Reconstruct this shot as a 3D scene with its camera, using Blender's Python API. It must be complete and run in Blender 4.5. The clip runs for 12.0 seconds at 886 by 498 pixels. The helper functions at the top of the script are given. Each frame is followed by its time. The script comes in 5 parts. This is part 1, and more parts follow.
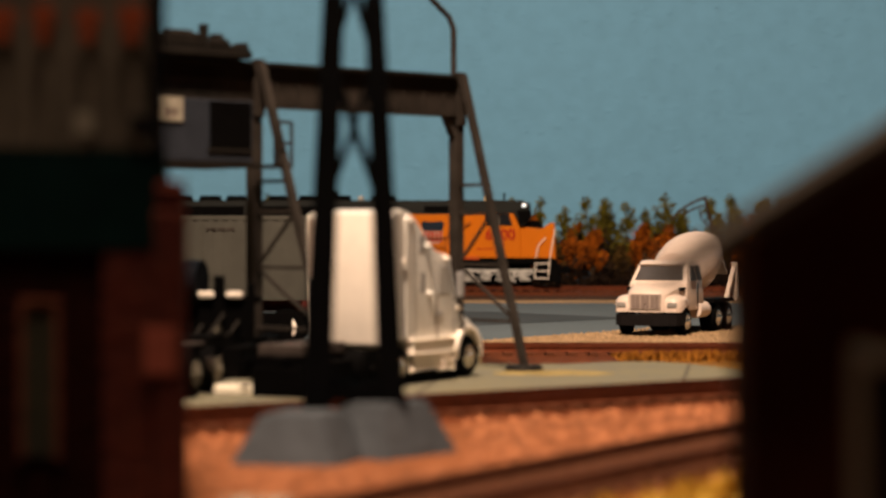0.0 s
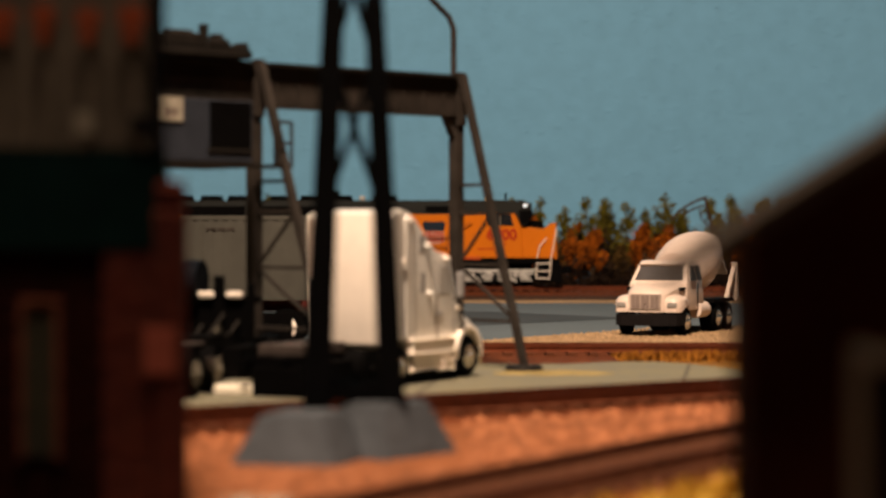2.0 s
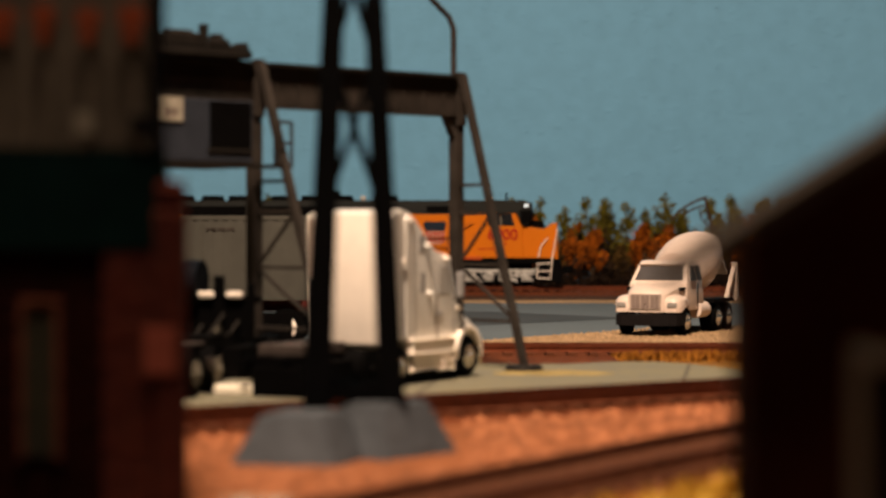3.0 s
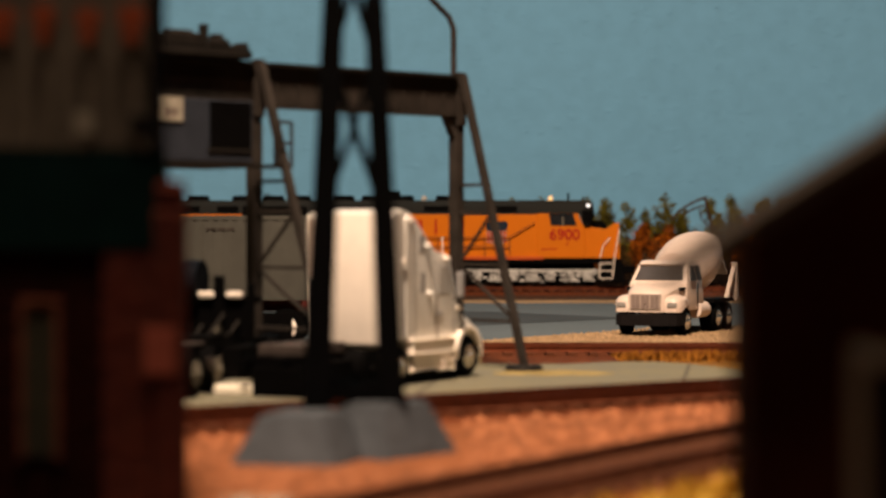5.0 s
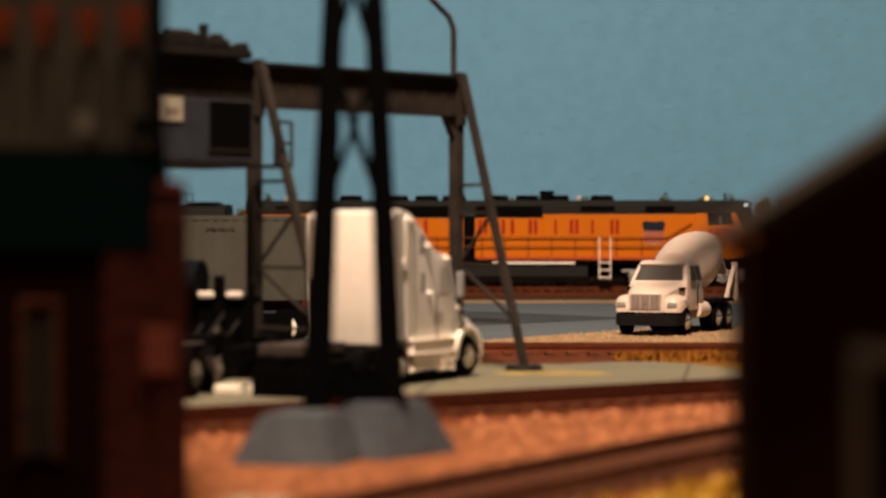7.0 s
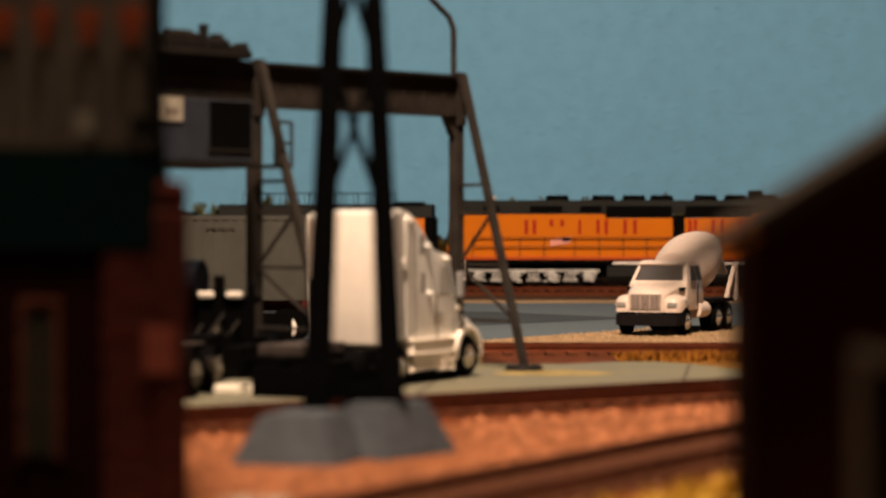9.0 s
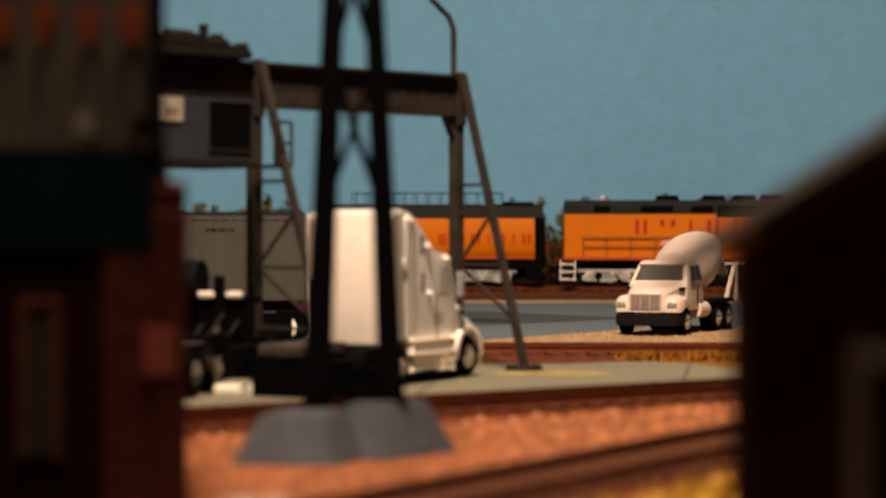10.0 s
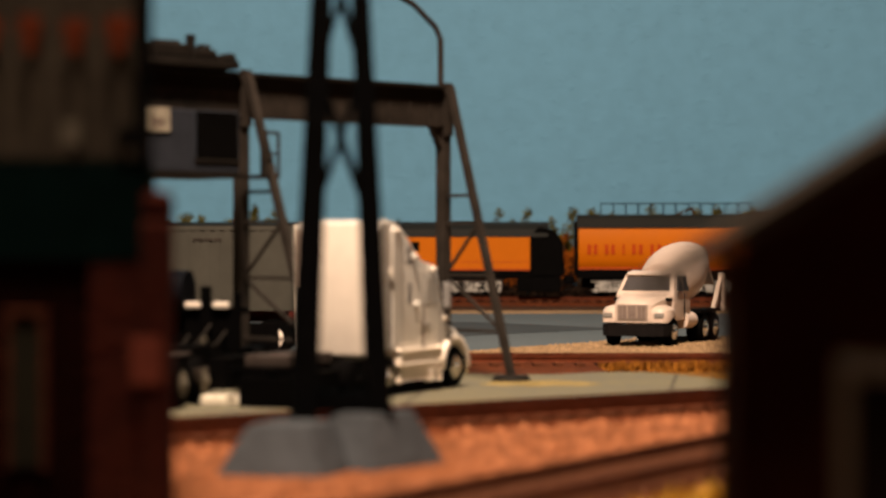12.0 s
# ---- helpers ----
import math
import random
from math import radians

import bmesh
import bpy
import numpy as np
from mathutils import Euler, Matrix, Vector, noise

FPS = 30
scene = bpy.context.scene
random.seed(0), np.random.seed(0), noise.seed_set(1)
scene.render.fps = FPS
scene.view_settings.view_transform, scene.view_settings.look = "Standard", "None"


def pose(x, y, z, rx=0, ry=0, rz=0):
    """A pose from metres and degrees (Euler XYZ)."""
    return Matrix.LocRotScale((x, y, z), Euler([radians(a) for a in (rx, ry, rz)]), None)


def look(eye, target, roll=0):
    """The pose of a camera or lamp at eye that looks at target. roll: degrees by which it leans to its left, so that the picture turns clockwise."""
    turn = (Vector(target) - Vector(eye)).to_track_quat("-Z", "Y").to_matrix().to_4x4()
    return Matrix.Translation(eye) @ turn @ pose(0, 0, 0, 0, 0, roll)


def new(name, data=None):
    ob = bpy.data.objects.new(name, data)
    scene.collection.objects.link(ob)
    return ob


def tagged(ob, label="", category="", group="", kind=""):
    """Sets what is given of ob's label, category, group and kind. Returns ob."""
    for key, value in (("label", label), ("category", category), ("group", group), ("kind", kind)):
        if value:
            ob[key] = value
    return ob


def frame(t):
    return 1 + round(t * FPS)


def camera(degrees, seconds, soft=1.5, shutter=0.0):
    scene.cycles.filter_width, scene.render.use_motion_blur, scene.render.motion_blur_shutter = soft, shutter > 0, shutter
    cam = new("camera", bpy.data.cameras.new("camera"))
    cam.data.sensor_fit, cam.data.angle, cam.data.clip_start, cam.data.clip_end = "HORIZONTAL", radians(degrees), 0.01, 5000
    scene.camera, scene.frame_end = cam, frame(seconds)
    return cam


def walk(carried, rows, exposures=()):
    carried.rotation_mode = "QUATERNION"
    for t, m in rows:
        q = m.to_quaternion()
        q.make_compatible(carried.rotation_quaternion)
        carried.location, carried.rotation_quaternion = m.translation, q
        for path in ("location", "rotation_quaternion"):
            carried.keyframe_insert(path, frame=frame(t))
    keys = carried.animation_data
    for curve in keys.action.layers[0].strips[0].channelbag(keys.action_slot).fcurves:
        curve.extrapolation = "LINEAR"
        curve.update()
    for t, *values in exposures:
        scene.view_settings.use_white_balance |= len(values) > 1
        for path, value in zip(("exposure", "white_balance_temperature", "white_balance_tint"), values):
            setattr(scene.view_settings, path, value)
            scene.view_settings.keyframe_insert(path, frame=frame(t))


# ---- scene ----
S = 1 / 87.1          # model railway: everything below is laid out in full-size metres and scaled down to the model
EYE_H = 3.62
cam = camera(22, 12.0, soft=2.3)
cam.data.dof.use_dof = True
cam.data.dof.focus_distance = 85 * S
cam.data.dof.aperture_fstop = 22.0


def at(x, y, z=0.0, rz=0.0, rx=0.0, ry=0.0):
    return pose(x * S, y * S, z * S, rx, ry, rz)


def view(right, down):
    return at(0, 0, EYE_H, rz=-right, rx=90 - 0.511 - down)


walk(cam, [
    (0.0, view(0, 0)), (11.2, view(0, 0)), (11.3, view(0.156, 1.08)), (11.4, view(0.19, 0.135)),
    (11.5, view(0.295, 0.135)), (11.6, view(0.315, 0.06)), (11.7, view(0.318, -0.03)), (11.8, view(0.322, -0.13)),
    (11.9, view(0.326, -0.21)), (12.0, view(0.328, -0.263)),
])

# ---- light ----
world = bpy.data.worlds.new("room_air")
scene.world = world
world.use_nodes = True
world.node_tree.nodes["Background"].inputs[0].default_value = (1.0, 0.85, 0.7, 1)
world.node_tree.nodes["Background"].inputs[1].default_value = 0.002
scene.view_settings.exposure = 0.0

lamp_data = bpy.data.lights.new("layout_lamp", "AREA")
lamp_data.shape, lamp_data.size = "DISK", 14 * S
lamp_data.energy = 19.3
lamp_data.color = (1.0, 0.752, 0.556)
lamp_data.spread = radians(140)
lamp = new("layout_lamp", lamp_data)
lamp.matrix_world = look((-5 * S, 17 * S, 82 * S), (0, 95 * S, 0))

# ---- materials ----


def mat(name, color, rough=0.6, metal=0.0, vary=0.25, grain=3.0, stain=0.35, bump=0.0, second=None, emit=0.0, island=0.0, coat=0.0, mix_lo=0.35, mix_hi=0.65):
    """A procedural surface; grain and stain are cycles per full-size metre."""
    m = bpy.data.materials.new(name)
    m.use_nodes = True
    nt = m.node_tree
    b = nt.nodes["Principled BSDF"]
    b.inputs["Roughness"].default_value, b.inputs["Metallic"].default_value = rough, metal
    b.inputs["Coat Weight"].default_value = coat
    b.inputs["Specular IOR Level"].default_value = 0.5 if rough < 0.5 else 0.12 if max(color) > 0.012 else 0.02
    tc = nt.nodes.new("ShaderNodeTexCoord")

    def noise_tex(scale, detail):
        n = nt.nodes.new("ShaderNodeTexNoise")
        n.inputs["Scale"].default_value, n.inputs["Detail"].default_value = scale / S, detail
        nt.links.new(tc.outputs["Object"], n.inputs["Vector"])
        return n
    fine, broad = noise_tex(grain, 6), noise_tex(stain, 4)
    r = nt.nodes.new("ShaderNodeValToRGB")
    r.color_ramp.elements[0].position, r.color_ramp.elements[1].position = mix_lo, mix_hi
    dark = tuple(c * (1 - vary) for c in color)
    other = second or tuple(min(1, c * (1 + vary * 0.6)) for c in color)
    r.color_ramp.elements[0].color, r.color_ramp.elements[1].color = (*dark, 1), (*other, 1)
    mixer = nt.nodes.new("ShaderNodeMix")
    mixer.data_type = "FLOAT"
    mixer.inputs[0].default_value = 0.45
    nt.links.new(fine.outputs["Fac"], mixer.inputs[2])
    nt.links.new(broad.outputs["Fac"], mixer.inputs[3])
    nt.links.new(mixer.outputs[0], r.inputs["Fac"])
    out = r.outputs["Color"]
    if island:
        geo = nt.nodes.new("ShaderNodeNewGeometry")
        hsv = nt.nodes.new("ShaderNodeHueSaturation")
        mr = nt.nodes.new("ShaderNodeMapRange")
        mr.inputs["To Min"].default_value, mr.inputs["To Max"].default_value = 1 - island, 1 + island
        nt.links.new(geo.outputs["Random Per Island"], mr.inputs["Value"])
        nt.links.new(mr.outputs["Result"], hsv.inputs["Value"])
        nt.links.new(out, hsv.inputs["Color"])
        out = hsv.outputs["Color"]
    nt.links.new(out, b.inputs["Base Color"])
    rr = nt.nodes.new("ShaderNodeMapRange")
    rr.inputs["To Min"].default_value, rr.inputs["To Max"].default_value = max(0.05, rough - 0.1), min(1, rough + 0.12)
    nt.links.new(fine.outputs["Fac"], rr.inputs["Value"])
    nt.links.new(rr.outputs["Result"], b.inputs["Roughness"])
    if bump:
        bp = nt.nodes.new("ShaderNodeBump")
        bp.inputs["Strength"].default_value, bp.inputs["Distance"].default_value = 1.0, bump * S
        nt.links.new(fine.outputs["Fac"], bp.inputs["Height"])
        nt.links.new(bp.outputs["Normal"], b.inputs["Normal"])
    if emit:
        b.inputs["Emission Color"].default_value = (*color, 1)
        b.inputs["Emission Strength"].default_value = emit
    return m


M_WALL = mat("sky_blue_wall_paint", (0.166, 0.388, 0.592), 0.75, vary=0.08, grain=0.9, stain=0.03, bump=0.03)
wall_nodes = M_WALL.node_tree
fleck = wall_nodes.nodes.new("ShaderNodeTexNoise")
fleck.inputs["Scale"].default_value, fleck.inputs["Detail"].default_value = 2.3 / S, 3
stretch = wall_nodes.nodes.new("ShaderNodeMapping")
stretch.inputs["Scale"].default_value = (0.75, 1.0, 1.2)
wall_nodes.links.new([n for n in wall_nodes.nodes if n.type == "TEX_COORD"][0].outputs["Object"], stretch.inputs["Vector"])
wall_nodes.links.new(stretch.outputs["Vector"], fleck.inputs["Vector"])
raised = wall_nodes.nodes.new("ShaderNodeMapRange")
raised.inputs["From Min"].default_value, raised.inputs["From Max"].default_value = 0.60, 0.72
wall_nodes.links.new(fleck.outputs["Fac"], raised.inputs["Value"])
paint_bump = [n for n in wall_nodes.nodes if n.type == "BUMP"][0]
fleck_bump = wall_nodes.nodes.new("ShaderNodeBump")
fleck_bump.inputs["Distance"].default_value = 0.026 * S
wall_nodes.links.new(raised.outputs["Result"], fleck_bump.inputs["Height"])
wall_nodes.links.new(fleck_bump.outputs["Normal"], paint_bump.inputs["Normal"])
M_ROOM = mat("room_paint", (0.05, 0.04, 0.035), 0.8, vary=0.08, grain=0.5, stain=0.05)
M_SOIL = mat("brown_scenic_soil", (0.060, 0.027, 0.014), 0.95, vary=0.45, grain=4, stain=0.12, bump=0.15)
M_PINK = mat("pink_tan_ballast", (0.235, 0.080, 0.030), 0.95, vary=0.35, grain=7, stain=0.5, bump=0.12)
M_STONE = mat("pink_ballast_stone", (0.34, 0.13, 0.058), 0.95, vary=0.3, grain=5, stain=0.6, island=0.35)
M_TANG = mat("tan_gravel", (0.29, 0.19, 0.105), 0.95, vary=0.35, grain=6, stain=0.3, bump=0.1)
M_GRASS = mat("yellow_dry_turf", (0.70, 0.44, 0.070), 0.95, vary=0.45, grain=2, stain=0.5, bump=0.2, second=(0.54, 0.30, 0.035))
M_DRYGRASS = mat("brown_dry_turf", (0.17, 0.065, 0.012), 0.95, vary=0.4, grain=5, stain=0.8, bump=0.15, second=(0.26, 0.13, 0.02))
M_ROAD = mat("grey_pavement", (0.150, 0.145, 0.118), 0.85, vary=0.22, grain=4, stain=0.35, bump=0.02, second=(0.165, 0.145, 0.085))
M_ASPH = mat("blue_grey_asphalt", (0.085, 0.102, 0.112), 0.85, vary=0.2, grain=5, stain=0.1, bump=0.02)
M_RUSTSOIL = mat("red_brown_soil", (0.092, 0.025, 0.008), 0.95, vary=0.55, grain=3, stain=0.6, bump=0.12)
M_ROADBED = mat("rust_brown_ballast", (0.122, 0.031, 0.009), 0.95, vary=0.4, grain=5, stain=0.3, bump=0.12)
M_TIE = mat("brown_tie", (0.085, 0.028, 0.012), 0.9, vary=0.4, grain=6, stain=1.0)
M_RAIL = mat("rusty_rail", (0.110, 0.027, 0.010), 0.7, 0.2, vary=0.35, grain=6, stain=0.5)
# shaded copy of the brick below; the wall's shade is put into its colour
M_SHADEBRICK = mat("shaded_brown_brick", (0.0105, 0.0022, 0.0013), 0.9, vary=0.4, grain=7, stain=0.8, bump=0.03)
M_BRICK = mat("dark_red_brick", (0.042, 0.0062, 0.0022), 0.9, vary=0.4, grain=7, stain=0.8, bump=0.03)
M_BROWNWALL = mat("dark_brown_clapboard", (0.072, 0.020, 0.009), 0.85, vary=0.35, grain=6, stain=0.6, bump=0.02)
M_ROOF = mat("brown_shingle", (0.060, 0.046, 0.034), 0.9, vary=0.35, grain=8, stain=0.6, bump=0.03)
M_TRIM = mat("pale_grey_trim", (0.12, 0.105, 0.08), 0.7, vary=0.2, grain=4)
M_GREEN = mat("dark_green_paint", (0.0015, 0.0078, 0.0068), 0.7, vary=0.3, grain=3)
M_CORR = mat("weathered_grey_sheet", (0.058, 0.046, 0.033), 0.7, vary=0.3, grain=3, stain=0.8)
M_REDL = mat("orange_red_letter_paint", (0.15, 0.026, 0.006), 0.6, vary=0.2)
M_REDPATCH = mat("dull_brick_red", (0.17, 0.040, 0.024), 0.8, vary=0.3)
M_DARKGLASS = mat("dark_glass", (0.012, 0.013, 0.015), 0.12, vary=0.1)
M_GRILLE = mat("warm_grey_grille", (0.30, 0.235, 0.195), 0.5, vary=0.1)
M_SCREEN = mat("grey_windscreen_glass", (0.06, 0.055, 0.055), 0.12, vary=0.1)
M_FRAME = mat("pale_window_frame_paint", (0.28, 0.25, 0.195), 0.7, vary=0.2)
M_PANEL = mat("dull_olive_panel", (0.018, 0.016, 0.009), 0.7, vary=0.25)
M_DRUM = mat("warm_drum_paint", (0.54, 0.425, 0.36), 0.45, vary=0.04, grain=0.8, stain=0.4)
M_TINT = mat("grey_tinted_glass", (0.24, 0.22, 0.20), 0.15, vary=0.1)
M_CONC = mat("grey_concrete", (0.060, 0.066, 0.074), 0.85, vary=0.25, grain=3, stain=0.6, bump=0.03)
M_BLACKST = mat("black_tower_steel", (0.002, 0.002, 0.0022), 0.7, 0.0, vary=0.3)
M_CRANE = mat("weathered_grey_steel", (0.034, 0.0275, 0.023), 0.65, 0.2, vary=0.35, grain=3, stain=0.7)
M_CRANED = mat("dark_grey_steel", (0.014, 0.0115, 0.0095), 0.7, 0.2, vary=0.35, grain=3, stain=0.7)
M_CABIN = mat("blue_grey_cabin_paint", (0.026, 0.030, 0.040), 0.6, vary=0.25, grain=2, stain=0.7)
M_PALE = mat("cream_white_panel", (0.75, 0.68, 0.55), 0.6, vary=0.1)
M_WHITE = mat("white_gloss_plastic", (0.90, 0.80, 0.70), 0.38, vary=0.06, grain=2, stain=0.5, coat=0.2)
M_MIXW = mat("warm_white_model_paint", (0.60, 0.475, 0.395), 0.4, vary=0.06, grain=2, stain=0.5, coat=0.2)
M_SILVER = mat("silver_grey_body_paint", (0.68, 0.645, 0.59), 0.38, 0.1, vary=0.12, grain=1.5, coat=0.25)
M_CHROME = mat("bright_chrome", (0.8, 0.78, 0.74), 0.22, 1.0, vary=0.08)
M_REEL = mat("blue_black_paint", (0.0045, 0.0055, 0.008), 0.5, vary=0.2)
M_TYRE = mat("black_rubber", (0.0022, 0.002, 0.002), 0.8, vary=0.2)
M_CHASSIS = mat("black_chassis_plastic", (0.0018, 0.0016, 0.0016), 0.65, vary=0.25)
M_SMOKED = mat("smoked_window_plastic", (0.022, 0.016, 0.013), 0.45, vary=0.15)
M_SLOT = mat("pinkish_grey_grille_slot", (0.19, 0.145, 0.125), 0.6, vary=0.15)
M_BUMPER = mat("dark_grey_bumper", (0.010, 0.0085, 0.0085), 0.55, vary=0.2)
M_GREYBOX = mat("grey_container_paint", (0.055, 0.053, 0.044), 0.6, vary=0.15, grain=2, stain=0.4)
M_MAROON = mat("maroon_chassis_paint", (0.10, 0.02, 0.015), 0.6, vary=0.25)
M_YELLOW = mat("armour_yellow_orange", (0.55, 0.138, 0.001), 0.55, vary=0.06, grain=1, stain=0.2)
M_LOCOGREY = mat("dark_harbour_grey", (0.0150, 0.0155, 0.0140), 0.6, vary=0.15, grain=2, stain=0.3)
M_LOCODARK = mat("black_grille", (0.0025, 0.0023, 0.0023), 0.7, vary=0.3)
M_REDSTRIPE = mat("red_stripe_paint", (0.42, 0.07, 0.015), 0.5, vary=0.1)
M_REDLET = mat("red_marking_paint", (0.34, 0.02, 0.006), 0.5, vary=0.1)
M_TRUCK = mat("silver_truck_paint", (0.40, 0.385, 0.355), 0.45, 0.1, vary=0.6, grain=4, stain=1.2)
M_SHIELDB = mat("navy_emblem_paint", (0.010, 0.016, 0.028), 0.5, vary=0.1)
M_SHIELDR = mat("red_white_emblem_paint", (0.70, 0.30, 0.24), 0.5, vary=0.1)
M_BLUEW = mat("headlight_lens", (0.75, 0.88, 1.0), 0.2, emit=0.6)
M_AMBER = mat("amber_beacon_lens", (1.0, 0.6, 0.25), 0.3, emit=0.7)
M_OLIVE = mat("olive_foliage", (0.120, 0.098, 0.010), 0.9, vary=0.6, grain=1.2, island=0.7)
M_RUST = mat("rust_autumn_foliage", (0.300, 0.074, 0.004), 0.9, vary=0.6, grain=1.2, island=0.75)
M_BODYGREY = mat("shade_and_panel_grey", (0.24, 0.23, 0.225), 0.35, vary=0.15)
M_WINDOWGREY = mat("silvered_window_plastic", (0.40, 0.38, 0.355), 0.3, vary=0.12)
M_GREASE = mat("greasy_grey_steel", (0.062, 0.048, 0.042), 0.6, 0.2, vary=0.3)
M_NEARBED = mat("mid_brown_ballast", (0.115, 0.046, 0.021), 0.95, vary=0.45, grain=5, stain=0.4, bump=0.12)
M_NOTICE = mat("dulled_cream_paint", (0.34, 0.305, 0.24), 0.7, vary=0.25, grain=3, stain=1.5)
M_NEARTIE = mat("lighter_brown_tie", (0.125, 0.048, 0.024), 0.9, vary=0.4, grain=6, stain=1.0)
M_NEARRAIL = mat("brown_rusty_rail", (0.13, 0.046, 0.022), 0.7, 0.2, vary=0.35, grain=6, stain=0.5)
M_APRON = mat("pale_grey_apron_concrete", (0.30, 0.265, 0.20), 0.9, vary=0.25, grain=4, stain=0.5, bump=0.03)
M_EMBLEM = mat("faded_white_emblem_paint", (0.42, 0.25, 0.19), 0.5, vary=0.15)
M_SAND = mat("yellow_spilled_sand", (0.27, 0.20, 0.075), 0.95, vary=0.4, grain=3, stain=1.0, bump=0.02)
M_JOINT = mat("brown_grey_tar", (0.075, 0.066, 0.05), 0.9, vary=0.25)
M_UMBER = mat("umber_foliage", (0.070, 0.038, 0.008), 0.9, vary=0.6, grain=1.2, island=0.7)
M_BARK = mat("brown_bark", (0.07, 0.045, 0.025), 0.95, vary=0.4, grain=6)

# ---- mesh helpers (full-size metres) ----


def box(bm, x0, x1, y0, y1, z0, z1, bev=0.0):
    v = bmesh.ops.create_cube(bm, size=1)["verts"]
    for p in v:
        p.co = Vector(((x0 + x1) / 2 + p.co.x * (x1 - x0), (y0 + y1) / 2 + p.co.y * (y1 - y0), (z0 + z1) / 2 + p.co.z * (z1 - z0)))
    if bev:
        es = list({e for p in v for e in p.link_edges})
        bmesh.ops.bevel(bm, geom=es, offset=bev, segments=2, profile=0.6, affect="EDGES", clamp_overlap=True)
    return bm


def rod(bm, a, b, r0, r1=None, n=8, caps=True):
    a, b = Vector(a), Vector(b)
    d = b - a
    m = Matrix.Translation((a + b) / 2) @ d.to_track_quat("Z", "Y").to_matrix().to_4x4()
    bmesh.ops.create_cone(bm, cap_ends=caps, segments=n, radius1=r0, radius2=r0 if r1 is None else r1, depth=d.length, matrix=m)
    return bm


def bar(bm, a, b, w, h, up=(0, 0, 1)):
    """A square-section member from a to b."""
    a, b = Vector(a), Vector(b)
    d = (b - a).normalized()
    side = d.cross(Vector(up))
    side = side.normalized() if side.length > 1e-4 else Vector((1, 0, 0))
    top = side.cross(d)
    vs = []
    for e in (a, b):
        for i, j in ((-1, -1), (1, -1), (1, 1), (-1, 1)):
            vs.append(bm.verts.new(e + side * (i * w / 2) + top * (j * h / 2)))
    for f in ((3, 2, 1, 0), (4, 5, 6, 7), (0, 1, 5, 4), (1, 2, 6, 5), (2, 3, 7, 6), (3, 0, 4, 7)):
        bm.faces.new([vs[i] for i in f])
    return bm


def prism(bm, pts, y0, y1, bev=0.0):
    """A side profile of (x, z) points drawn out from y0 to y1."""
    a = [bm.verts.new((x, y0, z)) for x, z in pts]
    b = [bm.verts.new((x, y1, z)) for x, z in pts]
    n = len(pts)
    fs = [bm.faces.new(a), bm.faces.new(b[::-1])]
    for i in range(n):
        fs.append(bm.faces.new((a[i], b[i], b[(i + 1) % n], a[(i + 1) % n])))
    bmesh.ops.recalc_face_normals(bm, faces=fs)
    if bev:
        es = list({e for f in fs for e in f.edges})
        bmesh.ops.bevel(bm, geom=es, offset=bev, segments=2, profile=0.6, affect="EDGES", clamp_overlap=True)
    return bm


def section(bm, pts, x0, x1):
    """A cross-section of (y, z) points drawn out from x0 to x1."""
    a = [bm.verts.new((x0, y, z)) for y, z in pts]
    b = [bm.verts.new((x1, y, z)) for y, z in pts]
    n = len(pts)
    fs = [bm.faces.new(a), bm.faces.new(b[::-1])]
    for i in range(n):
        fs.append(bm.faces.new((a[i], b[i], b[(i + 1) % n], a[(i + 1) % n])))
    bmesh.ops.recalc_face_normals(bm, faces=fs)
    return bm


def slab(bm, pts, z0, z1):
    """A plan of (x, y) points with thickness."""
    a = [bm.verts.new((x, y, z0)) for x, y in pts]
    b = [bm.verts.new((x, y, z1)) for x, y in pts]
    n = len(pts)
    fs = [bm.faces.new(a), bm.faces.new(b[::-1])]
    for i in range(n):
        fs.append(bm.faces.new((a[i], b[i], b[(i + 1) % n], a[(i + 1) % n])))
    bmesh.ops.recalc_face_normals(bm, faces=fs)
    return bm


def path_tube(bm, pts, r, n=6):
    for a, b in zip(pts, pts[1:]):
        rod(bm, a, b, r, n=n)
    return bm


def mesh_of(name, bm, material, smooth=False):
    bmesh.ops.scale(bm, vec=(S, S, S), verts=bm.verts)
    me = bpy.data.meshes.new(name)
    bm.to_mesh(me)
    bm.free()
    me.materials.append(material)
    if smooth:
        for p in me.polygons:
            p.use_smooth = True
        me.set_sharp_from_angle(angle=radians(38))
    return me


def part(name, bm, material, parent=None, label="", smooth=False):
    ob = new(name, mesh_of(name, bm, material, smooth))
    if parent is not None:
        ob.parent = parent
    if label:
        tagged(ob, label)
    return ob


def thing(name, label, category, m=None, group="", kind=""):
    ob = new(name)
    ob.empty_display_size = 0.01
    tagged(ob, label, category, group, kind)
    if m is not None:
        ob.matrix_basis = m
    return ob


def solo(name, bm, material, label, category, m=None, group="", kind="", smooth=False):
    ob = part(name, bm, material, smooth=smooth)
    tagged(ob, label, category, group, kind)
    if m is not None:
        ob.matrix_basis = m
    return ob


B = bmesh.new

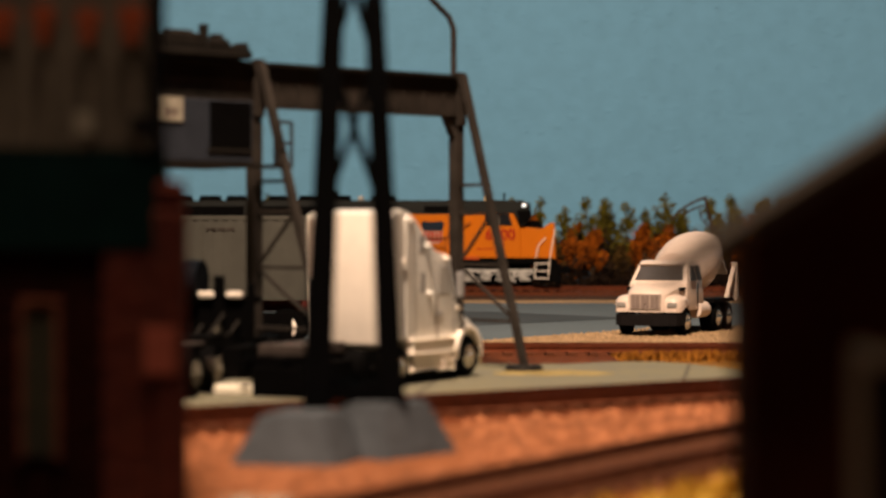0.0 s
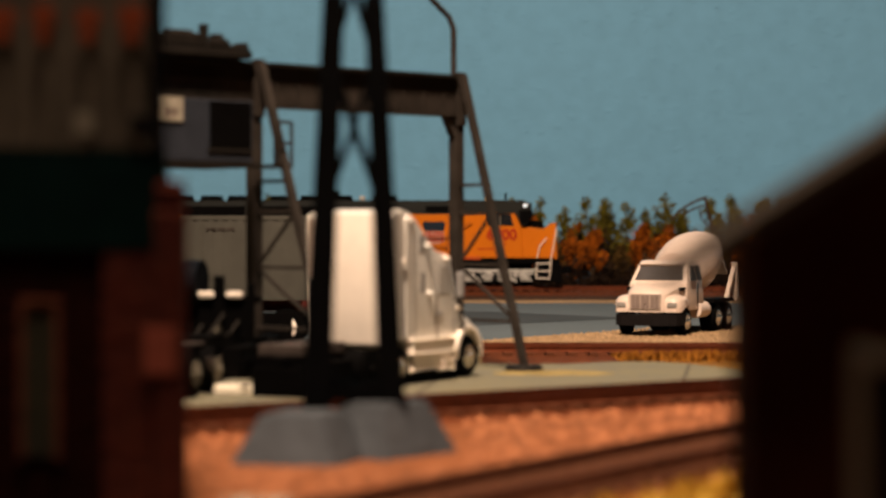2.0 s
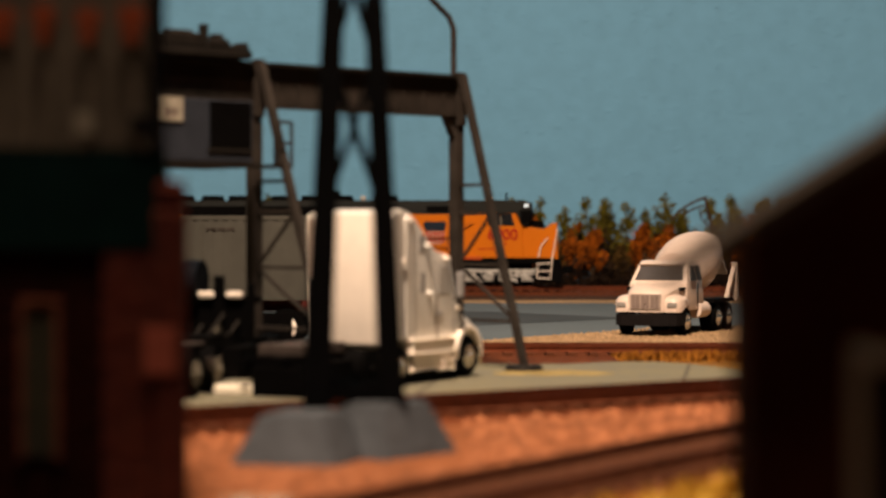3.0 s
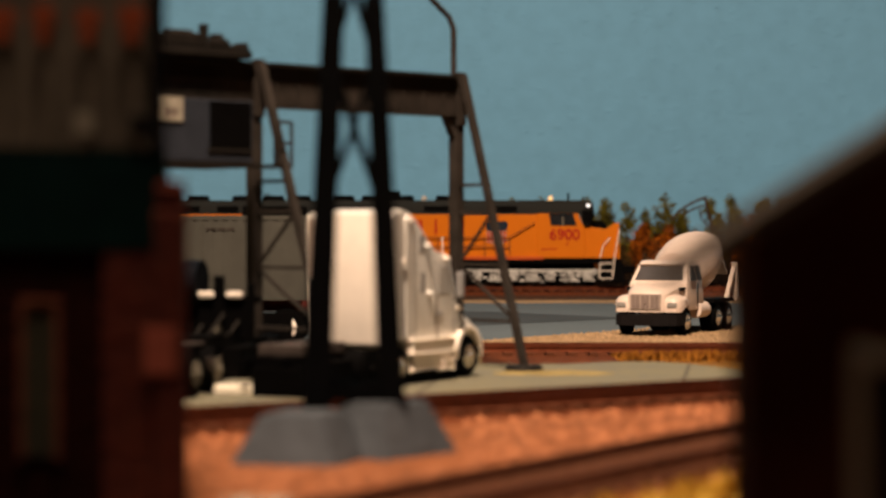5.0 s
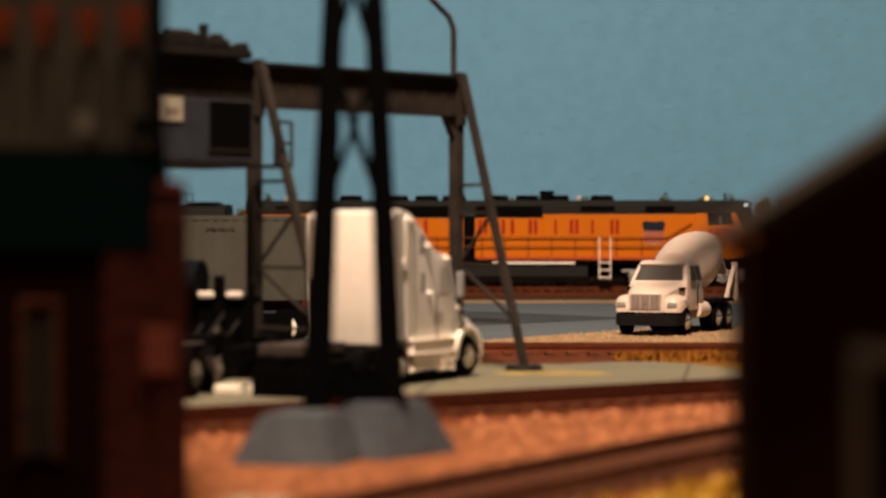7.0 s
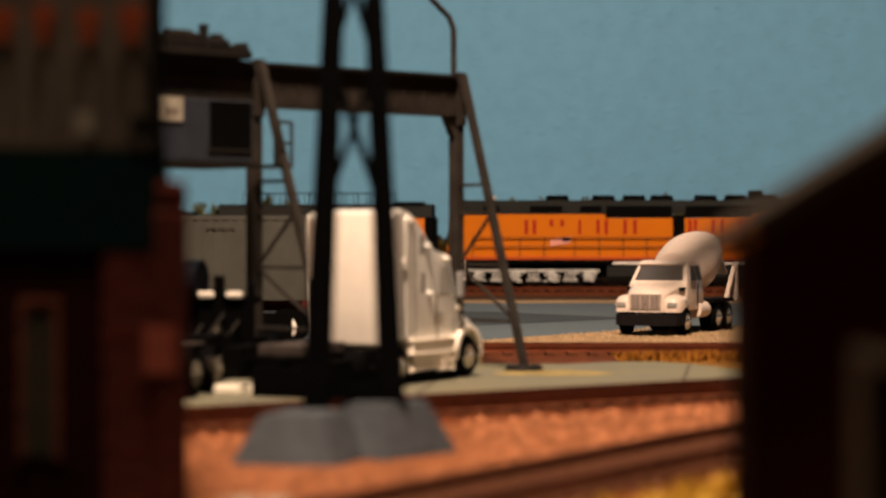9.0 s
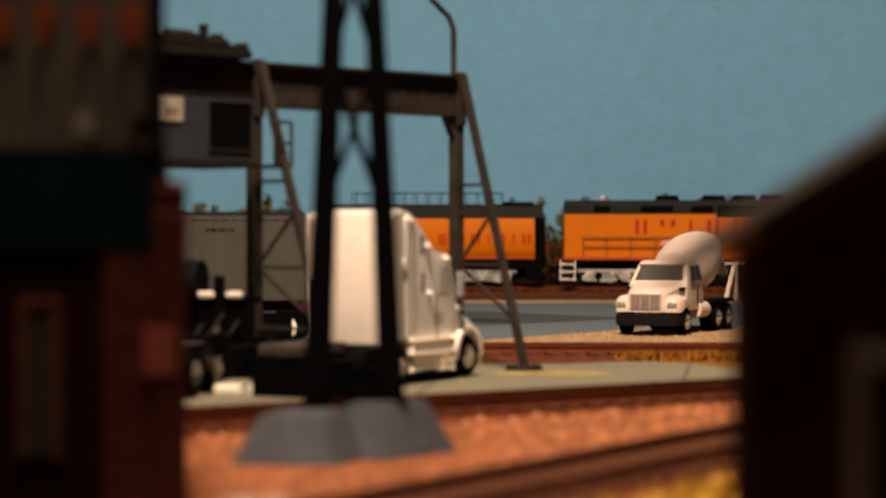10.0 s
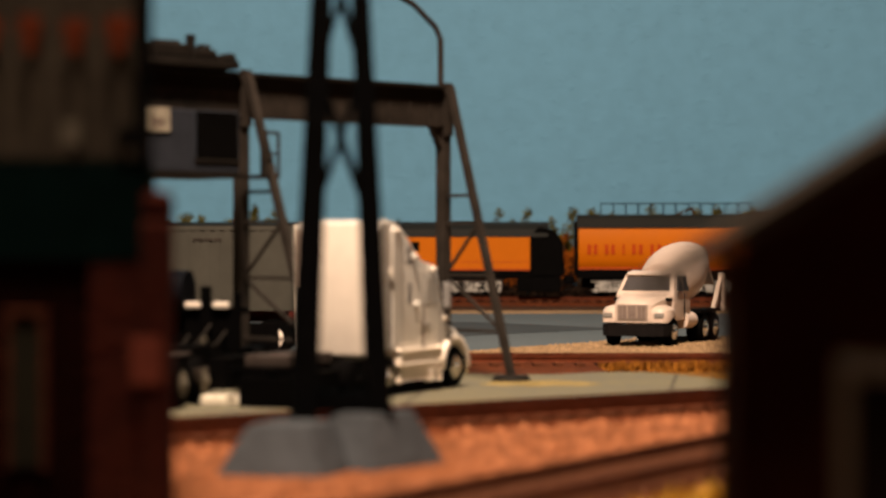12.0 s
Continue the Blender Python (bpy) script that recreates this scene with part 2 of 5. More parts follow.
# ---- setting ----
bm = B()
box(bm, -160, 160, -60, 152, -6, 0)
solo("ground", bm, M_SOIL, "brown scenic soil of the model railway layout", "ground", kind="structure")
bm = B()
box(bm, -170, 170, 152, 160, -95, 125)
solo("wall_north", bm, M_WALL, "sky-blue painted wall with stippled texture", "wall", kind="structure")
for nm, q in (("wall_south", (-170, 170, -260, -252, -95, 125)), ("wall_west", (-178, -170, -260, 160, -95, 125)), ("wall_east", (170, 178, -260, 160, -95, 125)),
              ("floor", (-178, 178, -260, 160, -99, -95)), ("ceiling", (-178, 178, -260, 160, 125, 129))):
    bm = B()
    box(bm, *q)
    solo(nm, bm, M_ROOM, "plain dim room surface", nm.split("_")[0], kind="structure")

def edge_y(x):
    """The slanting near kerb of the pavement."""
    return 42.8 + (x + 4.82) * 0.738


bm = B()
slab(bm, [(-26, edge_y(-26)), (9.2, edge_y(9.2)), (8.6, 54.4), (7.4, 56.6), (6.4, 59.0), (5.4, 60.2), (4.4, 59.9), (3.1, 58.9), (1.0, 59.3), (-1.0, 59.6), (-26, 60.0)], 0.0, 0.12)
solo("pavement", bm, M_ROAD, "grey concrete yard pavement with worn edge", "pavement", kind="structure")
bm = B()
slab(bm, [(-40, 69), (45, 69), (45, 109), (-40, 109)], 0.0, 0.06)
solo("road", bm, M_ASPH, "blue-grey asphalt lot", "road", kind="structure")
bm = B()
slab(bm, [(-12, 82.5), (-12, 99), (2, 97.5), (7.6, 90.5), (1, 83.5)], 0.06, 0.075)
solo("tarmac_patch", bm, mat("dark_wedge_grey", (0.042, 0.048, 0.052), 0.85, vary=0.2, grain=4, stain=0.2), "darker wedge in the asphalt lot", "road", kind="structure")
bm = B()
slab(bm, [(-45, 109), (45, 109), (45, 112.5), (-45, 112.5)], 0.0, 0.1)
solo("gravel_verge", bm, M_TANG, "tan gravel verge along the main line", "gravel", kind="structure")
bm = B()
slab(bm, [(-0.5, 69), (30, 69), (30, 88), (12, 82), (6.0, 78.5), (2.5, 74.5)], 0.06, 0.075)
solo("gravel_strip", bm, M_TANG, "tan gravel strip beside the lot", "gravel", kind="structure")
bm = B()
slab(bm, [(-20, edge_y(-20) - 5.0), (16, edge_y(16) - 5.0), (16, 26), (-20, 24)], 0.0, 0.05)
solo("ballast_bed", bm, M_PINK, "pink-tan ballast ground between tracks", "ballast", kind="structure")
bm = B()
slab(bm, [(0.0, 25.0), (4.5, 33.0), (7.9, 38.8), (14, 38.8), (14, 25.0)], 0.03, 0.13)
solo("turf_patch", bm, M_GRASS, "yellow dry turf beside the track", "turf", kind="structure")


bm = B()
slab(bm, [(-4.1, 24.6), (-3.0, 26.2), (-1.85, 28.2), (-1.95, 29.7), (-2.9, 29.9), (-2.9, 27.1), (-4.1, 26.7)], 0.0, 0.11)
solo("apron", bm, M_APRON, "pale grey concrete apron at the warehouse corner", "pavement", kind="structure")

for jx in (-6.5, -0.8, 5.2):
    bm = B()
    slab(bm, [(jx, edge_y(jx) + 0.05), (jx + 0.09, edge_y(jx) + 0.05), (jx + 1.2, 58.7), (jx + 1.11, 58.7)], 0.12, 0.124)
    solo("tar_joint", bm, M_JOINT, "dark tar joint across the pavement", "joint", kind="structure")
bm = B()
rg = random.Random(9)
slab(bm, [(2.7 + (1.6 + rg.uniform(-.5, .3)) * math.cos(k * math.tau / 18), 55.2 + (1.1 + rg.uniform(-.4, .3)) * math.sin(k * math.tau / 18)) for k in range(18)], 0.12, 0.127)
solo("sand_patch", bm, M_SAND, "spilled tan sand near the crane foot", "sand", kind="structure")
bm = B()
slab(bm, [(4.3, 57.5), (5.2, 56.5), (8.0, 52.5), (13.5, 55.5), (13.5, 62.6), (5.0, 62.6)], 0.0, 0.1)
solo("turf_strip", bm, M_DRYGRASS, "yellow dry turf strip beside the siding", "turf", kind="structure")

bm = B()
slab(bm, [(-12.0, 58.0), (4.28, 57.5), (4.98, 62.6), (-12.0, 62.6)], 0.0, 0.09)
solo("rust_verge", bm, M_RUSTSOIL, "rust-brown ballast verge between pavement and siding", "ballast", kind="structure")


def track(x0, y0, x1, y1, z, label, bed, bed_w, shoulder=0.7, tie=1.3, wood=M_TIE, steel=M_RAIL):
    """Straight track with its roadbed; z is the top of the bed."""
    a, b = Vector((x0, y0, 0)), Vector((x1, y1, 0))
    length = (b - a).length
    ang = math.degrees(math.atan2(y1 - y0, x1 - x0))
    t = thing("railway_track", label, "track", at(x0, y0, 0, rz=ang), kind="structure")
    bm = B()
    section(bm, [(-bed_w / 2 - shoulder, 0), (bed_w / 2 + shoulder, 0), (bed_w / 2, z), (-bed_w / 2, z)], 0, length)
    part("roadbed", bm, bed, t)
    bm = B()
    k = 0.3
    while k < length:
        box(bm, k, k + 0.24, -tie + random.uniform(-.04, .04), tie + random.uniform(-.04, .04), z - 0.05, z + 0.1)
        k += 0.6
    if length > 60:
        tagged(part("ties", bm, wood, t), kind="stuff")
    else:
        bm.free()
        me = mesh_of("tie", box(B(), 0, 0.24, -tie, tie, z - 0.05, z + 0.1), wood)
        k = 0.3
        while k < length:
            ob = new("tie", me)
            ob.parent = t
            ob.matrix_basis = at(k, random.uniform(-.05, .05), 0, rz=random.uniform(-1, 1))
            k += 0.6
    for yy in (-0.75, 0.75):
        bm = B()
        section(bm, [(yy - .07, z + .1), (yy + .07, z + .1), (yy + .02, z + .13), (yy + .02, z + .22), (yy + .045, z + .23), (yy + .045, z + .29), (yy - .045, z + .29), (yy - .045, z + .23), (yy - .02, z + .22), (yy - .02, z + .13)], 0, length)
        part("rail", bm, steel, t)
    return t


TH = -4.0                                       # heading of the main line, degrees
MAIN_Y = 129.0


def main(p):
    """The point p metres along the main line."""
    return p * math.cos(radians(TH)), MAIN_Y + p * math.sin(radians(TH))


track(*main(-110), *main(110), 0.08, "main line track on rust-brown ballast", M_ROADBED, 9.0)
track(-40, 65, 45, 65, 0.05, "rusty yard siding on brown ballast", M_RUSTSOIL, 3.4)
ux, uy = 0.8046, 0.5938          # heading of the kerb
track(-20 + uy * 1.6, edge_y(-20) - ux * 1.6, 14 + uy * 1.6, edge_y(14) - ux * 1.6, 0.06, "rusty track along the pavement edge", M_ROADBED, 2.6)
track(-2.3, 24.7, 8.3, 42.55, 0.08, "rusty track on pink ballast beside yellow turf", M_NEARBED, 2.0, 0.15, 1.1, M_NEARTIE, M_NEARRAIL)



def stones():
    """Loose ballast: small uneven stones on the pink bed."""
    rg = random.Random(3)
    verts, faces = [], []
    for _ in range(9000):
        y = rg.uniform(26, 54)
        x = rg.uniform(-7, 9)
        if (y > 33.7 and -3.4 < x < 0.4) or y > edge_y(x) - 4.8 or abs(1.684 * (x + 2.3) + 24.7 - y) < 2.4 or 1.684 * (x + 2.3) + 24.7 > y:
            continue
        r0 = rg.uniform(0.04, 0.11)
        c = Vector((x, y, 0.05 + r0 * 0.3))
        n = len(verts)
        for d in ((1, 0, 0), (0, 1, 0), (-1, 0, 0), (0, -1, 0), (0, 0, 1)):
            v = c + Vector(d) * r0 * rg.uniform(0.6, 1.2)
            verts.append(tuple(v * S))
        faces += [(n, n + 1, n + 4), (n + 1, n + 2, n + 4), (n + 2, n + 3, n + 4), (n + 3, n, n + 4), (n + 3, n + 2, n + 1, n)]
    me = bpy.data.meshes.new("ballast_stones")
    me.from_pydata(verts, [], faces)
    me.materials.append(M_STONE)
    tagged(new("ballast_stones", me), "loose pink-tan ballast stones", "ballast", kind="stuff")


def gravel():
    """Loose tan gravel along the strip where the mixer stands."""
    rg = random.Random(5)
    verts, faces = [], []
    for _ in range(9000):
        x, y = rg.uniform(-0.3, 13), rg.uniform(68.6, 82.5)
        if y > 69 + 9.5 * (x + 0.5) / 6.5 + rg.uniform(-0.6, 0.5):
            continue
        r0 = rg.uniform(0.025, 0.07)
        n = len(verts)
        for d in ((1, 0, 0), (0, 1, 0), (-1, 0, 0), (0, -1, 0), (0, 0, 1)):
            verts.append(tuple((Vector((x, y, 0.075 + r0 * 0.25)) + Vector(d) * r0 * rg.uniform(0.5, 1.2)) * S))
        faces += [(n, n + 1, n + 4), (n + 1, n + 2, n + 4), (n + 2, n + 3, n + 4), (n + 3, n, n + 4), (n + 3, n + 2, n + 1, n)]
    me = bpy.data.meshes.new("gravel_stones")
    me.from_pydata(verts, [], faces)
    me.materials.append(M_TANSTONE)
    tagged(new("gravel_stones", me), "loose tan gravel under the mixer truck", "gravel", kind="stuff")


def turf_tufts(name, count, x0, x1, y0, y1, size, material, label, far_side=False):
    """Dry tufts of short blades on the turf beside the tracks."""
    rg = random.Random(count)
    bm = B()
    for _ in range(count):
        x, y = rg.uniform(x0, x1), rg.uniform(y0, y1)
        if not far_side and y > 33.0 + (x - 4.5) * 1.7 - 0.3:
            continue
        for _ in range(3):
            h, a = rg.uniform(0.4, 1.2) * size, rg.uniform(0, math.tau)
            d = Vector((math.cos(a), math.sin(a), 0)) * h * 0.35
            p = Vector((x + rg.uniform(-0.5, 0.5) * size, y + rg.uniform(-0.5, 0.5) * size, 0.12))
            q = p + Vector((rg.uniform(-.1, .1), rg.uniform(-.1, .1), h))
            bm.faces.new([bm.verts.new(p - d), bm.verts.new(p + d), bm.verts.new(q)])
    solo(name, bm, material, label, "turf", kind="stuff")


M_TANSTONE = mat("tan_gravel_stone", (0.29, 0.19, 0.105), 0.95, vary=0.25, grain=5, stain=0.6, island=0.28)
M_TUFT = mat("yellow_tuft", (0.24, 0.090, 0.010), 0.95, vary=0.35, grain=4, stain=0.8, island=0.5)
stones()
gravel()
turf_tufts("turf_tufts", 1300, 4.7, 13.2, 59.9, 63.0, 0.17, M_TUFT, "dry brown-yellow turf tufts beside the siding", True)
turf_tufts("yellow_turf_tufts", 1500, 0.2, 8.0, 25.2, 38.5, 0.20, M_GRASS, "bright yellow turf tufts beside the track")

# ---- foreground buildings ----


def brown_building():
    t = thing("brown_shed", "dark brown wooden shed with gable roof and pale-framed window", "building", at(2.265, 17.0, -0.11, rz=-4.4))
    bm = B()
    prism(bm, [(0, 0), (7.0, 0), (7.0, 3.62), (3.5, 5.85), (0, 3.62)], 0, 0.25)
    fw = part("front_wall", bm, M_BROWNWALL, t)
    for k in range(22):
        part("clapboard", prism(B(), [(0.0, k * 0.16 + 0.1), (7.0, k * 0.16 + 0.1), (7.0, k * 0.16 + 0.245), (0.0, k * 0.16 + 0.245)], -0.02, 0.0), M_BROWNWALL, fw)
    bm = B()
    box(bm, 0.0, 0.2, 0.25, 2.6, 0, 3.6)
    part("side_wall", bm, M_BROWNWALL, t)
    bm = B()
    box(bm, 6.8, 7.0, 0.25, 2.6, 0, 3.6)
    part("side_wall", bm, M_BROWNWALL, t)
    bm = B()
    prism(bm, [(0.2, 0), (6.8, 0), (6.8, 3.72), (3.5, 5.82), (0.2, 3.72)], 2.4, 2.6)
    part("back_wall", bm, M_BROWNWALL, t)
    for sgn in (1, -1):
        bm = B()
        pts = [(-0.60, 3.27), (3.5, 5.88), (3.5, 6.05), (-0.60, 3.43)]
        if sgn < 0:
            pts = [(7.0 - x, z) for x, z in pts]
        prism(bm, pts, -0.12, 2.75)
        part("roof", bm, M_ROOF, t)
    w = part("window", box(B(), 0.88, 2.01, -0.035, -0.021, 0.86, 2.70), M_DARKGLASS, t)
    for q in ((0.76, 0.88, 0.80, 2.86), (2.01, 2.16, 0.80, 2.86), (0.88, 2.01, 2.70, 2.84), (0.70, 2.21, 0.66, 0.80)):
        bm = B()
        box(bm, q[0], q[1], -0.08, 0.0, q[2], q[3], 0.01)
        part("frame", bm, M_FRAME, w)
    return t


def brick_building():
    t = thing("brick_warehouse", "dark red brick warehouse with green fascia and grey sheet upper wall", "building", at(-3.06, 26.9, 0, rz=6.4))
    # added block in the shaded brick; covers lit ground before the wall
    part("plinth", box(B(), -8, -1.06, -1.7, 0.09, 0, 0.3, 0.03), M_SHADEBRICK, t, "low added block that keeps the ground before the wall dark")
    # wall in the shaded brick copy, bay and pier in the brighter one
    part("brick_wall", box(B(), -8, -0.96, 0.1, 5, 0, 3.39), M_SHADEBRICK, t)
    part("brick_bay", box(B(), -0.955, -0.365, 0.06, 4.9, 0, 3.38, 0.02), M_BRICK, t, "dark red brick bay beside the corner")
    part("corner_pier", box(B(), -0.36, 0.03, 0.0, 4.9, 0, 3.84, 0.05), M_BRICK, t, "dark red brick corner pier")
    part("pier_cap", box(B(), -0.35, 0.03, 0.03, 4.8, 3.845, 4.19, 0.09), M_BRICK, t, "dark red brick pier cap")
    part("fascia", box(B(), -8, -0.365, 0.05, 5, 3.39, 4.22), M_GREEN, t, "dark green fascia band")
    part("fascia_return", box(B(), -8, -0.22, 0.05, 5, 4.225, 4.55), M_GREEN, t, "dark green fascia band")
    sw = part("sheet_wall", box(B(), -8, -0.28, 0.12, 5, 4.55, 9.2), M_CORR, t, "weathered grey ribbed sheet wall")
    k = -7.9
    while k < -0.4:
        part("rib", box(B(), k, k + 0.14, 0.04, 0.12, 4.56, 9.19, 0.02), M_CORR, sw)
        k += 0.25
    for i in range(9):
        w = (0.30, 0.28, 0.25)[i % 3]
        x0 = -0.76 - i * 0.5
        part("letter_bar", box(B(), x0, x0 + w, 0.008, 0.03, 6.0, 6.24 - 0.04 * (i % 2), 0.006), M_REDL, t)
        part("letter_bar", box(B(), x0 + 0.05, x0 + w - 0.06, 0.008, 0.03, 5.80, 5.97, 0.006), M_REDL, t)
    part("pale_mark", box(B(), -1.27, -1.05, 0.02, 0.035, 4.72, 5.0, 0.006), M_TRIM, t, "pale scuffed marking")
    part("corner_flashing", box(B(), -0.41, -0.22, 0.02, 0.115, 4.56, 9.18, 0.02), M_LOCODARK, sw, "black strip at the sheet wall's corner")
    part("vent", box(B(), -0.62, -0.42, 0.01, 0.038, 4.7, 4.95, 0.006), M_LOCODARK, t, "small dark vent")
    w = part("window", box(B(), -1.86, -1.52, 0.075, 0.098, 0.95, 2.72), M_PANEL, t, "narrow olive-grey window panel")
    for q in ((-1.94, -1.86, 0.9, 2.8), (-1.52, -1.44, 0.9, 2.8), (-1.86, -1.52, 2.72, 2.8)):
        part("frame", box(B(), q[0], q[1], 0.05, 0.1, q[2], q[3], 0.01), M_BROWNWALL, w)
    part("plaque", box(B(), -0.47, -0.10, -0.02, -0.002, 1.90, 2.46, 0.005), M_REDPATCH, t, "dull red patch on the brick corner")
    return t


brown_building()
brick_building()

# ---- lattice tower and its footing ----


def footing(x, y, rz, hx, hy, h, label):
    """A cast pyramid pier under two legs of the tower."""
    bm = B()
    vs = []
    for k, z in ((1.0, 0.0), (0.93, h * 0.16), (0.55, h * 0.94), (0.50, h)):
        i = 0.38 * (1 - k) * 2
        vs.append([bm.verts.new((sx * (hx - i), sy * (hy - i), z)) for sx, sy in ((-1, -1), (1, -1), (1, 1), (-1, 1))])
    bm.faces.new(vs[0][::-1])
    bm.faces.new(vs[-1])
    for p, q in zip(vs, vs[1:]):
        for i in range(4):
            bm.faces.new((p[i], p[(i + 1) % 4], q[(i + 1) % 4], q[i]))
    es = [e for e in bm.edges if abs(e.verts[0].co.z - e.verts[1].co.z) > 0.01] + [e for e in vs[-1][0].link_edges]
    bmesh.ops.bevel(bm, geom=list(set(es)), offset=0.045, segments=2, affect="EDGES")
    solo("tower_footing", bm, M_CONC, label, "footing", at(x, y, 0.04, rz=rz), group="tower footings")


def tower():
    t = thing("lattice_tower", "black steel lattice tower on concrete footings", "tower", at(-1.43, 36.55, 0.93, rz=4))
    hw = lambda z: 0.60 - 0.0435 * z
    top = 13.2
    for sx in (-1, 1):
        for sy in (-1, 1):
            low = -0.1 if (sx, sy) == (1, -1) else -0.85
            head = Vector((sx * hw(top), sy * hw(top), top))
            bm = bar(B(), (sx * hw(low), sy * hw(low), low), head, 0.44 if sx < 0 else 0.36, 0.36, up=(0, 1, 0))
            for v in list(bm.verts)[-4:]:
                v.co = head + (v.co - head) * 0.5
            part("leg", bm, M_BLACKST, t)
    part("base_plate", box(B(), hw(0) - 0.22, hw(0) + 0.22, -hw(0) - 0.22, -hw(0) + 0.22, -0.07, -0.01), M_BLACKST, t)
    for (ax, ay, bx, by) in ((-1, -1, 1, -1), (1, -1, 1, 1), (1, 1, -1, 1), (-1, 1, -1, -1)):
        part("base_beam", bar(B(), (ax * hw(0.1), ay * hw(0.1), 0.1), (bx * hw(0.1), by * hw(0.1), 0.1), 0.16, 0.26), M_BLACKST, t)
    zs = [3.0, 5.35, 7.5, 9.4, 11.1, 12.6]
    for za, zb in zip(zs, zs[1:]):
        for (ax, ay, bx, by) in ((-1, -1, 1, -1), (1, -1, 1, 1), (1, 1, -1, 1), (-1, 1, -1, -1)):
            a, b = hw(za), hw(zb)
            bm = B()
            bar(bm, (ax * a, ay * a, za), (bx * b, by * b, zb), 0.09, 0.06, up=(0, 1, 0) if ay == by else (1, 0, 0))
            bar(bm, (bx * a, by * a, za), (ax * b, ay * b, zb), 0.09, 0.06, up=(0, 1, 0) if ay == by else (1, 0, 0))
            part("brace", bm, M_BLACKST, t)
    return t


footing(-2.16, 35.15, -17, 0.84, 0.95, 0.76, "grey concrete pyramid footing under the black steel tower")
footing(-0.93, 36.20, -37, 0.78, 0.95, 0.86, "grey concrete pyramid footing set back beside the other one")
tower()

# ---- gantry crane ----


def crane():
    gx, gy = -4.42, 53.4
    ang = math.degrees(math.atan2(4.6, 4.76))
    t = thing("gantry_crane", "weathered grey gantry crane with hanging cabin over the yard", "crane", at(gx, gy, 0.12, rz=ang))
    span, top = 6.62, 7.42
    # girder along local x, the braces lean to local -y
    part("girder", box(B(), -7.5, span - 0.02, -0.13, 0.28, top - 1.0, top - 0.46, 0.02), M_CRANE, t)
    part("girder_flange", box(B(), -7.5, span - 0.02, -0.19, 0.32, top - 1.07, top - 1.0, 0.01), M_CRANE, t)
    part("walkway", box(B(), -7.5, span + 0.02, -0.13, 0.48, top - 0.46, top - 0.02, 0.02), M_CRANED, t)
    # lip added so that its shadow darkens the band below
    for x0, x1 in ((-7.5, -0.2), (0.3, span - 0.2)):
        part("walkway_plank", box(B(), x0, x1, -0.29, -0.135, top - 0.12, top - 0.03, 0.01), M_CRANED, t)
    for k in range(9):
        part("web_stiffener", box(B(), 0.55 + k * 0.68, 0.6 + k * 0.68, -0.165, -0.13, top - 1.0, top - 0.48), M_CRANE, t)
    for x in (0.0, span):
        bm = B()
        box(bm, x - 0.14, x + 0.14, -0.14, 0.14, 0, top - 1.07, 0.02)
        part("column", bm, M_CRANE, t)
        part("column_plate", box(B(), x - 0.16, x + 0.16, -0.2, -0.135, top - 1.3, top + 0.04, 0.01), M_CRANE, t)
        yb = -2.4 if x else -2.86
        bm = B()
        prism(bm, [(x - 0.17, top - 1.0), (x - 0.5, top - 1.0), (x - 0.17, top - 1.6)], -0.1, 0.1)
        part("gusset", bm, M_CRANE, t)
        bm = B()
        bar(bm, (x, -0.24, top - 0.06), (x, yb, 0.12), 0.16, 0.17, up=(1, 0, 0))
        part("raking_leg", bm, M_CRANE, t)
        for z in (1.2, 2.6, 3.9, 4.6):
            yy = -0.24 + (yb + 0.24) * (top - 0.06 - z) / (top - 0.18)
            bm = B()
            bar(bm, (x, -0.1, z), (x, yy, z), 0.08, 0.08)
            part("rung", bm, M_CRANE, t)
        bm = B()
        bar(bm, (x, -0.1, 2.6), (x, -0.24 + (yb + 0.24) * (top - 1.26) / (top - 0.18), 1.2), 0.07, 0.07, up=(1, 0, 0))
        bar(bm, (x, -0.1, 2.6), (x, -0.24 + (yb + 0.24) * (top - 3.96) / (top - 0.18), 3.9), 0.07, 0.07, up=(1, 0, 0))
        part("brace", bm, M_CRANE, t)
        bm = B()
        rod(bm, (x, yb, 0.0), (x, yb, 0.14), 0.5, 0.42, n=20)
        part("foot", bm, M_CRANED, t)
        bm = B()
        box(bm, x - 0.35, x + 0.35, -0.35, 0.35, 0, 0.12, 0.02)
        part("column_base", bm, M_CRANED, t)
    # trolley machinery on top
    part("trolley_deck", box(B(), -4.6, -0.42, -0.45, 0.45, top, top + 0.2, 0.03), M_CRANED, t)
    for x0, x1, h in ((-4.3, -2.75, 0.30), (-2.72, -1.66, 0.33), (-1.64, -0.95, 0.24), (-0.93, -0.36, 0.12)):
        part("winch_housing", box(B(), x0, x1, -0.3, 0.3, top + 0.2, top + 0.2 + h, 0.06), M_CRANED, t)
    part("cable_drum", rod(B(), (-2.55, 0.0, top + 0.53), (-1.85, 0.0, top + 0.53), 0.09, n=14), M_CRANED, t, smooth=True)
    part("sheave_post", box(B(), -1.58, -1.42, -0.1, 0.1, top + 0.4, top + 0.78, 0.04), M_CRANED, t)
    part("motor", rod(B(), (-1.3, -0.05, top + 0.47), (-1.02, -0.05, top + 0.47), 0.10, n=12), M_CRANED, t, smooth=True)
    part("buffer", box(B(), -0.5, -0.34, -0.22, 0.22, top + 0.2, top + 0.40, 0.05), M_CRANED, t)
    # cabin under the girder
    c = part("cabin", box(B(), -4.2, -0.82, -0.95, 0.75, top - 2.42, top - 1.01, 0.04), M_CABIN, t, "blue-grey crane cabin")
